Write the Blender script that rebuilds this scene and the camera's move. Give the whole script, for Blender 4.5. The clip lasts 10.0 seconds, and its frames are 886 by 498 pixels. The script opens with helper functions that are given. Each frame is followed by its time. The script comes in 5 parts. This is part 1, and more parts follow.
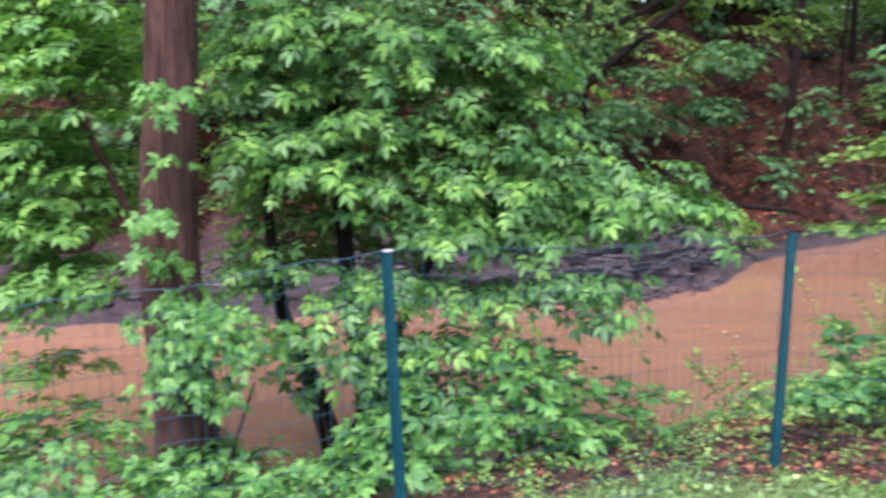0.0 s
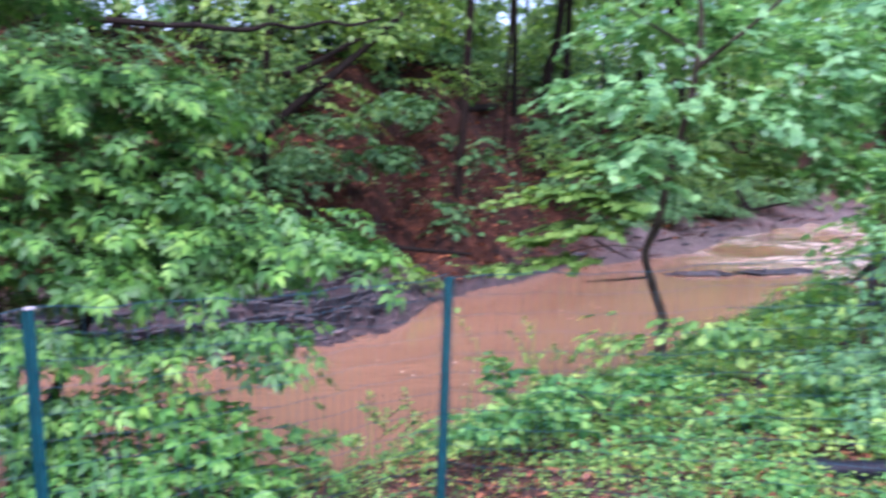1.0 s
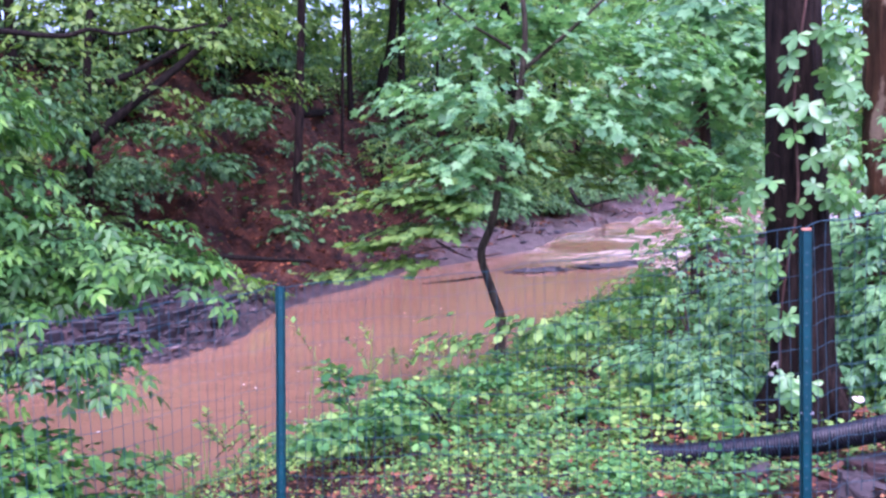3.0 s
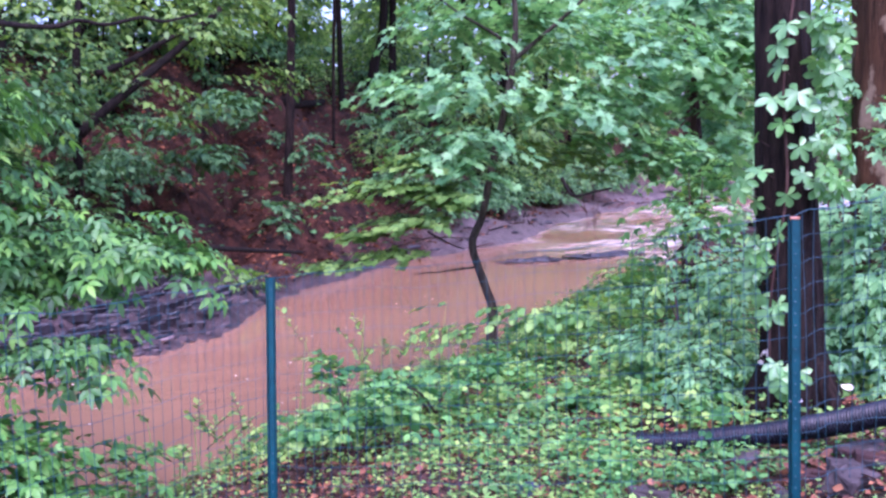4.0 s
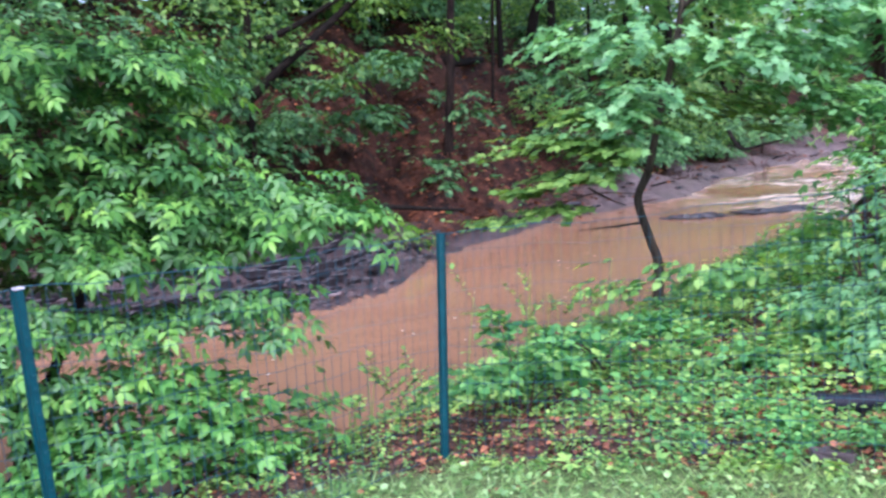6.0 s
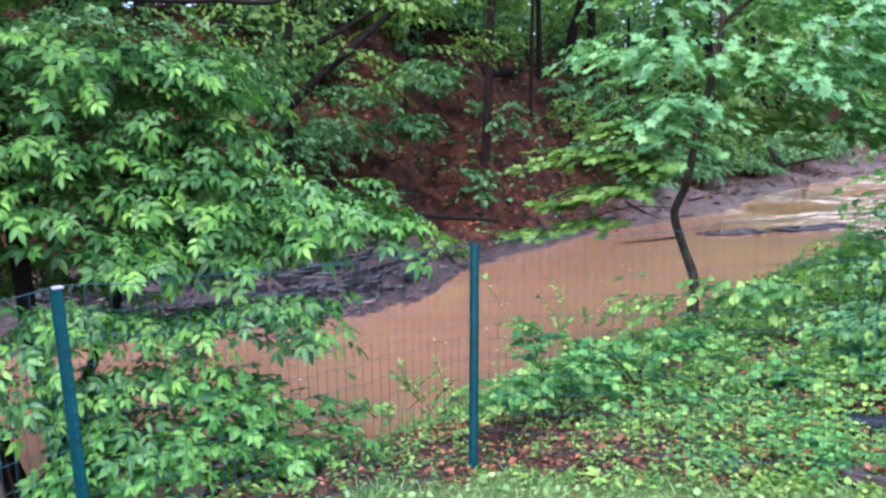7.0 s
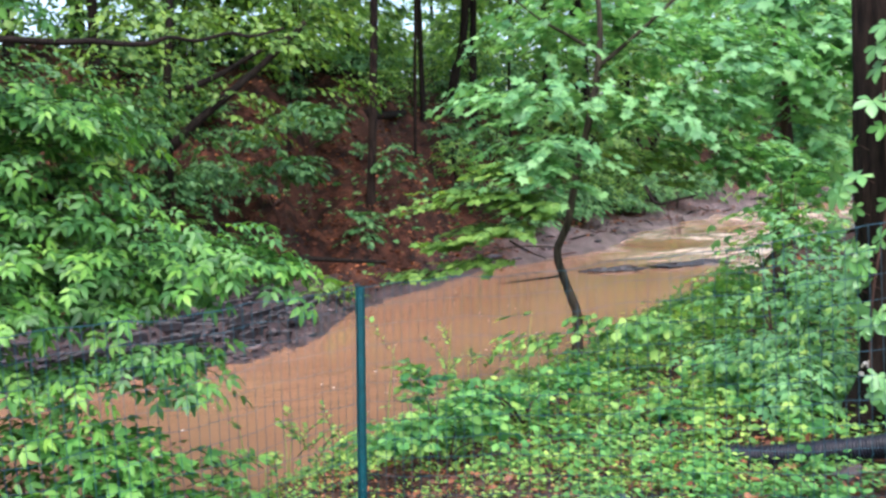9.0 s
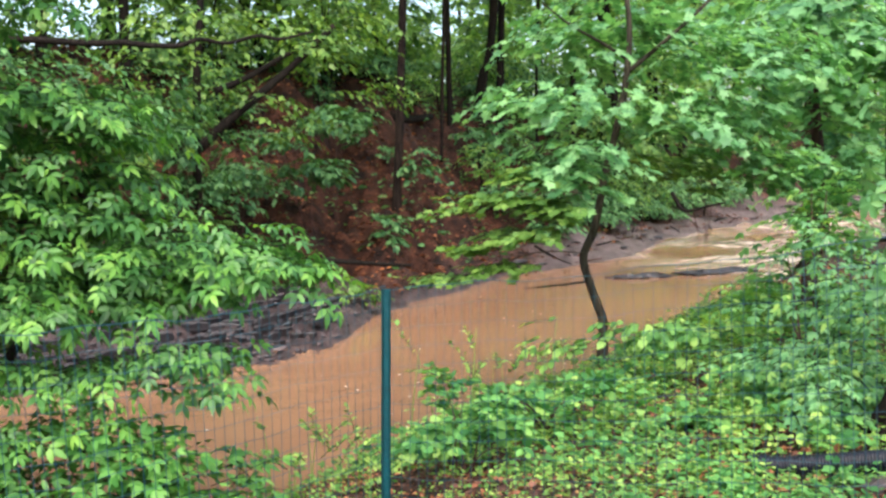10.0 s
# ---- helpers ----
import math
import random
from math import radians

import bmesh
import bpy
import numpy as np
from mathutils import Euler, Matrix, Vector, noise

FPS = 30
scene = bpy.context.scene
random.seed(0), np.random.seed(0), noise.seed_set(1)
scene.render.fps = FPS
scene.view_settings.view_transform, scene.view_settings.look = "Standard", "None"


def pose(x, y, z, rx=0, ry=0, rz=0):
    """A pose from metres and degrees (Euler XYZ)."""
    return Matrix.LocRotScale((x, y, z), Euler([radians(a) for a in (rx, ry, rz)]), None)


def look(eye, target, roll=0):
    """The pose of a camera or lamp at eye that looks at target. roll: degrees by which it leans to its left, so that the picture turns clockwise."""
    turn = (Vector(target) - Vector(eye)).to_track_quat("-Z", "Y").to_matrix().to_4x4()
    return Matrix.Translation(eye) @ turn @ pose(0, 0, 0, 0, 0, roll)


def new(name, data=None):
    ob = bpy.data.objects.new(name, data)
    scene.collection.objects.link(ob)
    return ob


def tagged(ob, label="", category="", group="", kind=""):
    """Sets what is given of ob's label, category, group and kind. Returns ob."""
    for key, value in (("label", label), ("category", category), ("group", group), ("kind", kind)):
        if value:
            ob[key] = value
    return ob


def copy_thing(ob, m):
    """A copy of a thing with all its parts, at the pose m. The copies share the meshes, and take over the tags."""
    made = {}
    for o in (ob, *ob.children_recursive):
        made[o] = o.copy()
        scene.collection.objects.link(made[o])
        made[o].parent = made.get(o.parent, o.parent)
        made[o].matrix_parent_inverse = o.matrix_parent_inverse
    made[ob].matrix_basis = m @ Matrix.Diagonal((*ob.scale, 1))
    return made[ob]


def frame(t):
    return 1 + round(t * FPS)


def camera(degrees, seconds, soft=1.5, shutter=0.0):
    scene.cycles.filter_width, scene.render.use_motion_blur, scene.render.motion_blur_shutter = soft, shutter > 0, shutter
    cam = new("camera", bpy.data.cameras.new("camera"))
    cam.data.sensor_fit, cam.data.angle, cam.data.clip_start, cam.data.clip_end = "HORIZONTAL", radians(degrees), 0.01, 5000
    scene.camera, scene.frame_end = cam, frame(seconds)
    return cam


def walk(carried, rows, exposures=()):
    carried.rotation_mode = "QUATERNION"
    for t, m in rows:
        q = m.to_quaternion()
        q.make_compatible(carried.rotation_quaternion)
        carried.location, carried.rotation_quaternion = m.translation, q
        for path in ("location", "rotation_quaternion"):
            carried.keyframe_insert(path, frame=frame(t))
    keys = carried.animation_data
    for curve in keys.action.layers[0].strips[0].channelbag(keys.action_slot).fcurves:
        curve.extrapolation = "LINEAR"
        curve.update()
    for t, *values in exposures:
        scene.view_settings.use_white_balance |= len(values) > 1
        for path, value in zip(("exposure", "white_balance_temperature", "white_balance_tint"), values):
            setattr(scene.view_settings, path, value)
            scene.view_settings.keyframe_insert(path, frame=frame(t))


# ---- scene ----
cam = camera(49.04, 10.0, soft=2.55, shutter=0.45)
PATH = [
    (0.0, pose(-0.202, -0.009, 1.725, 81.26, -0.38, 0.57)),
    (0.3, pose(-0.162, -0.013, 1.730, 81.72, -0.34, -4.20)),
    (0.5, pose(-0.135, -0.015, 1.734, 82.06, -0.30, -8.04)),
    (0.8, pose(-0.099, -0.016, 1.740, 82.98, -0.75, -12.97)),
    (1.0, pose(-0.075, -0.016, 1.744, 84.17, -1.26, -17.56)),
    (1.2, pose(-0.058, -0.013, 1.744, 84.30, -0.95, -20.30)),
    (1.5, pose(-0.032, -0.009, 1.745, 84.33, -0.37, -23.45)),
    (2.0, pose(-0.008, -0.006, 1.747, 84.45, -0.84, -26.42)),
    (2.5, pose(0.000, -0.002, 1.749, 84.50, 0.00, -27.20)),
    (2.7, pose(0.002, -0.003, 1.749, 84.57, 0.20, -26.82)),
    (4.0, pose(0.015, -0.012, 1.746, 83.95, 0.43, -27.36)),
    (4.5, pose(0.007, -0.003, 1.744, 83.83, 0.23, -27.36)),
    (5.0, pose(-0.007, 0.003, 1.739, 83.35, 0.33, -25.97)),
    (5.5, pose(-0.022, 0.004, 1.737, 83.13, 1.02, -23.00)),
    (6.0, pose(-0.042, 0.003, 1.736, 81.64, 1.91, -18.18)),
    (6.2, pose(-0.042, 0.001, 1.736, 81.75, 1.90, -17.21)),
    (7.3, pose(-0.040, -0.012, 1.738, 82.38, 0.65, -15.94)),
    (7.5, pose(-0.040, -0.014, 1.738, 82.71, 0.65, -16.24)),
    (7.7, pose(-0.029, -0.014, 1.742, 83.73, 1.10, -17.26)),
    (8.0, pose(-0.012, -0.013, 1.749, 84.90, 1.72, -22.16)),
    (8.5, pose(-0.010, 0.001, 1.746, 84.29, 1.58, -24.46)),
    (9.0, pose(-0.021, 0.014, 1.743, 84.57, 1.15, -22.69)),
    (9.5, pose(-0.026, 0.013, 1.742, 84.86, 0.92, -21.40)),
    (10.0, pose(-0.028, 0.025, 1.738, 84.85, 0.52, -21.17)),
]
EXPOSURES = [(0.0, 1.91, 5850, 30), (0.5, 1.91, 5530, 34), (1.0, 1.91, 5420, 36), (2.5, 1.91, 5290, 54), (3.8, 1.91, 5060, 57), (4.5, 1.91, 5080, 51),
             (5.5, 1.91, 5300, 27), (6.0, 1.86, 5350, 26), (7.5, 1.86, 5540, 21), (8.0, 1.86, 5700, 24), (9.0, 1.86, 6010, 15), (10.0, 1.86, 6500, 9)]
walk(cam, PATH, EXPOSURES)

# ---- world and light: overcast daylight ----
world = bpy.data.worlds.new("sky")
scene.world = world
world.use_nodes = True
wn = world.node_tree.nodes
sky = wn.new("ShaderNodeTexSky")
sky.sky_type = "NISHITA"
sky.sun_disc = False
sky.sun_elevation = radians(62)
sky.sun_rotation = radians(200)
sky.air_density = 1.0
sky.dust_density = 4.0
wn["Background"].inputs["Strength"].default_value = 0.15
world.node_tree.links.new(sky.outputs["Color"], wn["Background"].inputs["Color"])
sun = new("sun", bpy.data.lights.new("sun", "SUN"))
sun.data.energy = 1.5
sun.data.angle = radians(60)
sun.data.color = (1.0, 0.96, 0.9)
sun.matrix_world = look((-2, -6, 12), (0, 0, 0))

# ---- helpers ----
rng = np.random.default_rng(7)


def unit(v):
    return v / np.maximum(np.linalg.norm(v, axis=-1, keepdims=True), 1e-9)


def value_noise(x, y, seed=0.0):
    xi, yi = np.floor(x), np.floor(y)
    fx, fy = x - xi, y - yi
    fx, fy = fx * fx * (3 - 2 * fx), fy * fy * (3 - 2 * fy)

    def h(a, b):
        v = np.sin(a * 127.1 + b * 311.7 + seed * 74.7) * 43758.5453
        return v - np.floor(v)

    top = h(xi, yi) * (1 - fx) + h(xi + 1, yi) * fx
    low = h(xi, yi + 1) * (1 - fx) + h(xi + 1, yi + 1) * fx
    return (top * (1 - fy) + low * fy) * 2 - 1


def fbm(x, y, seed=0.0, octaves=4):
    total, amp = 0.0, 1.0
    for k in range(octaves):
        total = total + amp * value_noise(x * 2 ** k, y * 2 ** k, seed + k * 3.3)
        amp *= 0.5
    return total


def smooth01(v):
    v = np.clip(v, 0, 1)
    return v * v * (3 - 2 * v)


def mesh_from(name, verts, tris, smooth=True):
    """A triangle mesh from arrays of places and corners."""
    verts, tris = np.asarray(verts, np.float32), np.asarray(tris, np.int32)
    me = bpy.data.meshes.new(name)
    me.vertices.add(len(verts))
    me.vertices.foreach_set("co", verts.ravel())
    me.loops.add(len(tris) * 3)
    me.loops.foreach_set("vertex_index", tris.ravel())
    me.polygons.add(len(tris))
    me.polygons.foreach_set("loop_start", np.arange(len(tris), dtype=np.int32) * 3)
    me.polygons.foreach_set("use_smooth", np.full(len(tris), smooth))
    me.update(calc_edges=True)
    me.validate()
    return me


def join(pieces):
    """Several (verts, tris) pairs as one."""
    verts, tris, n = [], [], 0
    for v, t in pieces:
        verts.append(v)
        tris.append(np.asarray(t) + n)
        n += len(v)
    return np.concatenate(verts), np.concatenate(tris)


def part(name, mesh, material, parent=None, label=""):
    """Link a mesh (bmesh or (verts, tris) pair) as one object under a thing."""
    if isinstance(mesh, tuple):
        me = mesh_from(name, *mesh)
    elif isinstance(mesh, bmesh.types.BMesh):
        me = bpy.data.meshes.new(name)
        mesh.to_mesh(me)
        mesh.free()
    else:
        me = mesh
    if material and not me.materials:
        me.materials.append(material)
    ob = new(name, me)
    if parent:
        ob.parent = parent
    if label:
        tagged(ob, label)
    return ob


def thing(name, place, label, category, group="", kind=""):
    ob = new(name)
    ob.location = place
    ob.empty_display_size = 0.1
    return tagged(ob, label, category, group, kind)


def tube(points, radii, seg=8, rough=0.0, seed=0.0, cap=True, furrow=0.0):
    """A tapered round member along a line of points, with an uneven skin."""
    p = np.asarray(points, float)
    r = np.broadcast_to(np.asarray(radii, float), (len(p),))
    t = unit(np.gradient(p, axis=0))
    ref = np.array([1.0, 0, 0]) if abs(t[:, 0]).mean() < 0.8 else np.array([0, 1.0, 0])
    a = unit(np.cross(t, ref))
    b = np.cross(t, a)
    ang = np.linspace(0, 2 * np.pi, seg, endpoint=False)
    rr = r[:, None] * np.ones(seg)
    if rough:
        along = np.cumsum(np.r_[0, np.linalg.norm(np.diff(p, axis=0), axis=1)])
        lap = np.cos(ang)[None] * 1.7 + seed
        rr = rr * (1 + rough * fbm(lap + 3.1 * np.sin(ang)[None], along[:, None] * 0.9 + seed, seed, 3))
    if furrow:
        far_round = np.cumsum(np.r_[0, np.linalg.norm(np.diff(p, axis=0), axis=1)])[:, None]
        rr = rr * (1 + furrow * value_noise(np.cos(ang)[None] * 9 + seed, np.sin(ang)[None] * 9 + far_round * 1.6, seed) - 0.5 * furrow * np.abs(value_noise(np.cos(ang)[None] * 5 + far_round * 0.7, np.sin(ang)[None] * 5 + seed, seed)))
    v = p[:, None] + rr[..., None] * (np.cos(ang)[None, :, None] * a[:, None] + np.sin(ang)[None, :, None] * b[:, None])
    v = v.reshape(-1, 3)
    k, s = np.meshgrid(np.arange(len(p) - 1), np.arange(seg), indexing="ij")
    i0, i1 = k * seg + s, k * seg + (s + 1) % seg
    j0, j1 = i0 + seg, i1 + seg
    tris = np.concatenate([np.stack([i0, i1, j1], -1).reshape(-1, 3), np.stack([i0, j1, j0], -1).reshape(-1, 3)])
    if cap:
        n = len(v)
        v = np.concatenate([v, p[:1], p[-1:]])
        s = np.arange(seg)
        last = (len(p) - 1) * seg
        tris = np.concatenate([tris, np.stack([(s + 1) % seg, s, s * 0 + n], -1),
                               np.stack([last + s, last + (s + 1) % seg, s * 0 + n + 1], -1)])
    return v, tris


def bend(points, steps):
    """A smooth line through a few points (Catmull-Rom)."""
    p = np.asarray(points, float)
    q = np.concatenate([2 * p[:1] - p[1:2], p, 2 * p[-1:] - p[-2:-1]])
    out = []
    for i in range(len(p) - 1):
        u = np.linspace(0, 1, steps, endpoint=False)[:, None]
        a, b, c, d = q[i], q[i + 1], q[i + 2], q[i + 3]
        out.append(0.5 * (2 * b + (c - a) * u + (2 * a - 5 * b + 4 * c - d) * u ** 2 + (3 * b - a - 3 * c + d) * u ** 3))
    return np.concatenate(out + [p[-1:]])


def fan(outline, centre, lift=0.0):
    """A leaf blade: a fan over an outline round a centre that lies a little lower."""
    v = np.array([(*centre, -lift)] + [(x, y, 0.0) for x, y in outline])
    n = len(outline)
    k = np.arange(n)
    return v, np.stack([k * 0, k + 1, (k + 1) % n + 1], -1)


def blade(width):
    """One pointed leaflet of length 1, folded along its rib and drooping at the tip."""
    v = np.array([(0, 0, 0), (-width * 0.8, 0.3, 0.05), (-width * 0.75, 0.62, 0.0), (0, 1, -0.16),
                  (width * 0.75, 0.62, 0.0), (width * 0.8, 0.3, 0.05), (0, 0.35, -0.03), (0, 0.68, -0.06)])
    t = np.array([(0, 6, 1), (1, 6, 2), (6, 7, 2), (2, 7, 3), (0, 5, 6), (5, 4, 6), (6, 4, 7), (7, 4, 3)])
    return v, t


def turned(piece, degrees, scale, shift):
    v, t = piece
    c, s = math.cos(radians(degrees)), math.sin(radians(degrees))
    x, y = v[:, 0] * scale, v[:, 1] * scale
    return np.stack([x * c - y * s + shift[0], x * s + y * c + shift[1], v[:, 2] * scale], -1), t


THREE = join([turned(blade(0.27), 0, 0.70, (0, 0.36)), turned(blade(0.25), 46, 0.62, (0, 0.28)), turned(blade(0.25), -46, 0.62, (0, 0.28))])
OBOVATE = (np.array([(0, 0, 0), (-0.2, 0.4, 0.04), (-0.27, 0.7, 0.02), (-0.12, 0.93, -0.04), (0, 1, -0.1), (0.12, 0.93, -0.04), (0.27, 0.7, 0.02), (0.2, 0.4, 0.04), (0, 0.55, -0.03)]),
           np.array([(0, 8, 1), (1, 8, 2), (2, 8, 3), (3, 8, 4), (4, 8, 5), (5, 8, 6), (6, 8, 7), (7, 8, 0)]))
PINNATE = join([turned(blade(0.25), a, k, c) for a, k, c in ((0, 0.46, (0, 0.54)), (52, 0.42, (0, 0.46)), (-48, 0.43, (0, 0.48)), (66, 0.38, (0, 0.22)), (-64, 0.38, (0, 0.24)))])
PINNATE[0][:, 2] -= 0.22 * (PINNATE[0][:, :2] ** 2).sum(-1)
MAPLE = fan([(0.0, 0), (0.2, -0.04), (0.46, 0.1), (0.3, 0.24), (0.58, 0.52), (0.36, 0.5), (0.3, 0.6), (0.17, 0.56), (0, 1), (-0.17, 0.56), (-0.3, 0.6), (-0.36, 0.5), (-0.58, 0.52), (-0.3, 0.24), (-0.46, 0.1), (-0.2, -0.04)], (0, 0.32), 0.07)
PALM = join([turned(OBOVATE, a, k, (0, 0)) for a, k in ((0, 0.62), (58, 0.58), (-58, 0.58), (118, 0.42), (-118, 0.42))])
LOBED = fan([(0.0, 0), (0.3, 0.02), (0.42, 0.16), (0.34, 0.3), (0.45, 0.58), (0.24, 0.64), (0, 1), (-0.24, 0.64), (-0.45, 0.58), (-0.34, 0.3), (-0.42, 0.16), (-0.3, 0.02)], (0, 0.38), 0.07)
ROUND = fan([(0, 0), (0.33, 0.1), (0.38, 0.5), (0.0, 1), (-0.38, 0.5), (-0.33, 0.1)], (0, 0.4), 0.08)
SIMPLE = (np.array([(0, 0, 0), (-0.3, 0.45, 0.06), (0, 1, -0.1), (0.3, 0.45, 0.06), (0, 0.45, 0)]), np.array([(0, 4, 1), (1, 4, 2), (0, 3, 4), (4, 3, 2)]))


def plantlet(leaf, n, seed):
    """A small plant of height 1: a bent stalk with leaves held out round it."""
    own = np.random.default_rng(seed)
    out = [tube([(0, 0, -0.05), (0.03, 0.02, 0.4), (0.06, 0.0, 0.85)], [0.018, 0.014, 0.008], 3, cap=False)]
    for k in range(n):
        h = 0.25 + 0.7 * (k + own.random()) / n
        a = k * 2.4 + own.normal() * 0.4
        size = own.uniform(0.3, 0.5) * (1.1 - 0.45 * h)
        way = np.array([[math.cos(a), math.sin(a), own.uniform(-0.35, 0.25)]])
        up = np.array([[own.normal() * 0.3, own.normal() * 0.3, 1.0]]) + 0.25 * way
        out.append(scatter(leaf, np.array([[0.04 * h, 0, h]]) + 0.16 * way, way, up, np.array([size])))
    return join(out)


GRASS = (np.array([(-0.03, 0, 0), (0.03, 0, 0), (-0.025, 0.5, 0.1), (0.025, 0.5, 0.1), (0, 1, 0.45)]), np.array([(0, 1, 3), (0, 3, 2), (2, 3, 4)]))


def scatter(template, place, along, normal, size):
    """Copies of a leaf as one mesh: each at a place, pointing along, facing normal."""
    v, t = template
    y = unit(along)
    z = unit(normal - (normal * y).sum(-1, keepdims=True) * y)
    x = np.cross(y, z)
    s = np.asarray(size).reshape(-1, 1, 1)
    out = place[:, None] + s * (v[None, :, 0:1] * x[:, None] + v[None, :, 1:2] * y[:, None] + v[None, :, 2:3] * z[:, None])
    tris = t[None] + (np.arange(len(place)) * len(v))[:, None, None]
    return out.reshape(-1, 3), tris.reshape(-1, 3)


def in_ball(n):
    v = rng.normal(size=(n, 3))
    return unit(v) * rng.random((n, 1)) ** 0.4


def sprays(clusters, heart, per, length, size, droop=0.35, lift=0.1, spread=1.0, tilt=0.35, flat=0.8, face=0.35):
    """Leafy twigs that fill ellipsoids (x, y, z, rx, ry, rz, count) and point away from the heart of the tree.
    Gives leaf places, ways, normals, sizes and the twigs' lines."""
    places, ways, norms, sizes, twigs, young = [], [], [], [], [], []
    for cx, cy, cz, rx, ry, rz, n in clusters:
        base = np.array([cx, cy, cz]) + in_ball(n) * np.array([rx, ry, rz])
        out = base[:, :2] - np.array(heart)[None, :2]
        az = np.arctan2(out[:, 1], out[:, 0]) + rng.normal(size=n) * spread
        way = np.stack([np.cos(az), np.sin(az), np.zeros(n)], -1)
        side = np.stack([-np.sin(az), np.cos(az), np.zeros(n)], -1)
        ln = length * rng.uniform(0.6, 1.25, n)
        sag = droop * rng.uniform(0.5, 1.5, n)
        steps = np.linspace(0, 1, 4)
        line = base[:, None] + ln[:, None, None] * (way[:, None] * steps[None, :, None])
        line[..., 2] += ln[:, None] * (lift * steps[None] - sag[:, None] * steps[None] ** 2)
        twigs.append(line)
        for k in range(per):
            s = (k + 0.6) / per
            sgn = 1 if k % 2 else -1
            p = base + ln[:, None] * way * s
            p[:, 2] += ln * (lift * s - sag * s * s)
            open_out = 0.25 + 0.75 * (1 - s)
            d = way * (1 - 0.6 * open_out) + side * sgn * open_out + rng.normal(size=(n, 3)) * 0.2
            d[:, 2] += lift - 2 * sag * s - 0.25
            nm = np.stack([rng.normal(size=n) * tilt, rng.normal(size=n) * tilt, np.full(n, flat)], -1) + face * way
            places.append(p)
            ways.append(d)
            norms.append(nm)
            sizes.append(size * rng.uniform(0.55, 1.2, n))
            # mostly outer leaves of each twig, picked for the paler, lit-looking colour
            young.append(rng.random(n) < np.clip(1.6 * s - 0.75, 0.04, 0.8))
    return np.concatenate(places), np.concatenate(ways), np.concatenate(norms), np.concatenate(sizes), np.concatenate(twigs), np.concatenate(young)


def twig_mesh(lines, radius):
    """Thin three-sided twigs along lines of four points."""
    n = len(lines)
    t = unit(lines[:, -1] - lines[:, 0])
    a = unit(np.cross(t, np.array([0.0, 0.2, 1.0])))
    b = np.cross(t, a)
    ang = np.array([0, 2.1, 4.2])
    ring = np.cos(ang)[None, None, :, None] * a[:, None, None] + np.sin(ang)[None, None, :, None] * b[:, None, None]
    taper = np.array([1.0, 0.8, 0.55, 0.25])[None, :, None, None] * radius
    v = (lines[:, :, None] + ring * taper).reshape(-1, 3)
    tri = []
    for k in range(3):
        for s in range(3):
            i0, i1 = k * 3 + s, k * 3 + (s + 1) % 3
            tri += [(i0, i1, i1 + 3), (i0, i1 + 3, i0 + 3)]
    return v, (np.array(tri)[None] + (np.arange(n) * 12)[:, None, None]).reshape(-1, 3)


def box(bm, size, place, turn=0.0, tilt=(0, 0), bevel=0.0):
    m = pose(*place, tilt[0], tilt[1], turn) @ Matrix.Diagonal((*size, 1))
    made = bmesh.ops.create_cube(bm, size=1.0, matrix=m)
    if bevel:
        edges = list({e for v in made["verts"] for e in v.link_edges})
        bmesh.ops.bevel(bm, geom=edges, offset=bevel, segments=2, affect="EDGES", profile=0.6)


# ---- materials ----
def ramp(nt, stops, socket):
    node = nt.nodes.new("ShaderNodeValToRGB")
    els = node.color_ramp.elements
    while len(els) < len(stops):
        els.new(0.5)
    for el, (at, col) in zip(els, stops):
        el.position, el.color = at, (*col, 1)
    nt.links.new(socket, node.inputs["Fac"])
    return node.outputs["Color"]


def noise_node(nt, scale, detail=5, rough=0.6, stretch=(1, 1, 1)):
    co = nt.nodes.new("ShaderNodeTexCoord")
    mp = nt.nodes.new("ShaderNodeMapping")
    mp.inputs["Scale"].default_value = stretch
    nt.links.new(co.outputs["Object"], mp.inputs["Vector"])
    n = nt.nodes.new("ShaderNodeTexNoise")
    n.inputs["Scale"].default_value, n.inputs["Detail"].default_value, n.inputs["Roughness"].default_value = scale, detail, rough
    nt.links.new(mp.outputs["Vector"], n.inputs["Vector"])
    return n.outputs["Fac"]


def mix_colour(nt, fac, a, b, mode="MIX"):
    m = nt.nodes.new("ShaderNodeMix")
    m.data_type, m.blend_type = "RGBA", mode
    for sock, val in ((m.inputs[0], fac), (m.inputs[6], a), (m.inputs[7], b)):
        if isinstance(val, bpy.types.NodeSocket):
            nt.links.new(val, sock)
        elif isinstance(val, tuple):
            sock.default_value = (*val, 1)
        else:
            sock.default_value = val
    return m.outputs[2]


def bump(nt, height, strength, distance, bsdf):
    b = nt.nodes.new("ShaderNodeBump")
    b.inputs["Strength"].default_value, b.inputs["Distance"].default_value = strength, distance
    nt.links.new(height, b.inputs["Height"])
    nt.links.new(b.outputs["Normal"], bsdf.inputs["Normal"])


def material(name, roughness=0.7, specular=0.4):
    m = bpy.data.materials.new(name)
    m.use_nodes = True
    b = m.node_tree.nodes["Principled BSDF"]
    b.inputs["Roughness"].default_value = roughness
    b.inputs["Specular IOR Level"].default_value = specular
    return m, m.node_tree, b


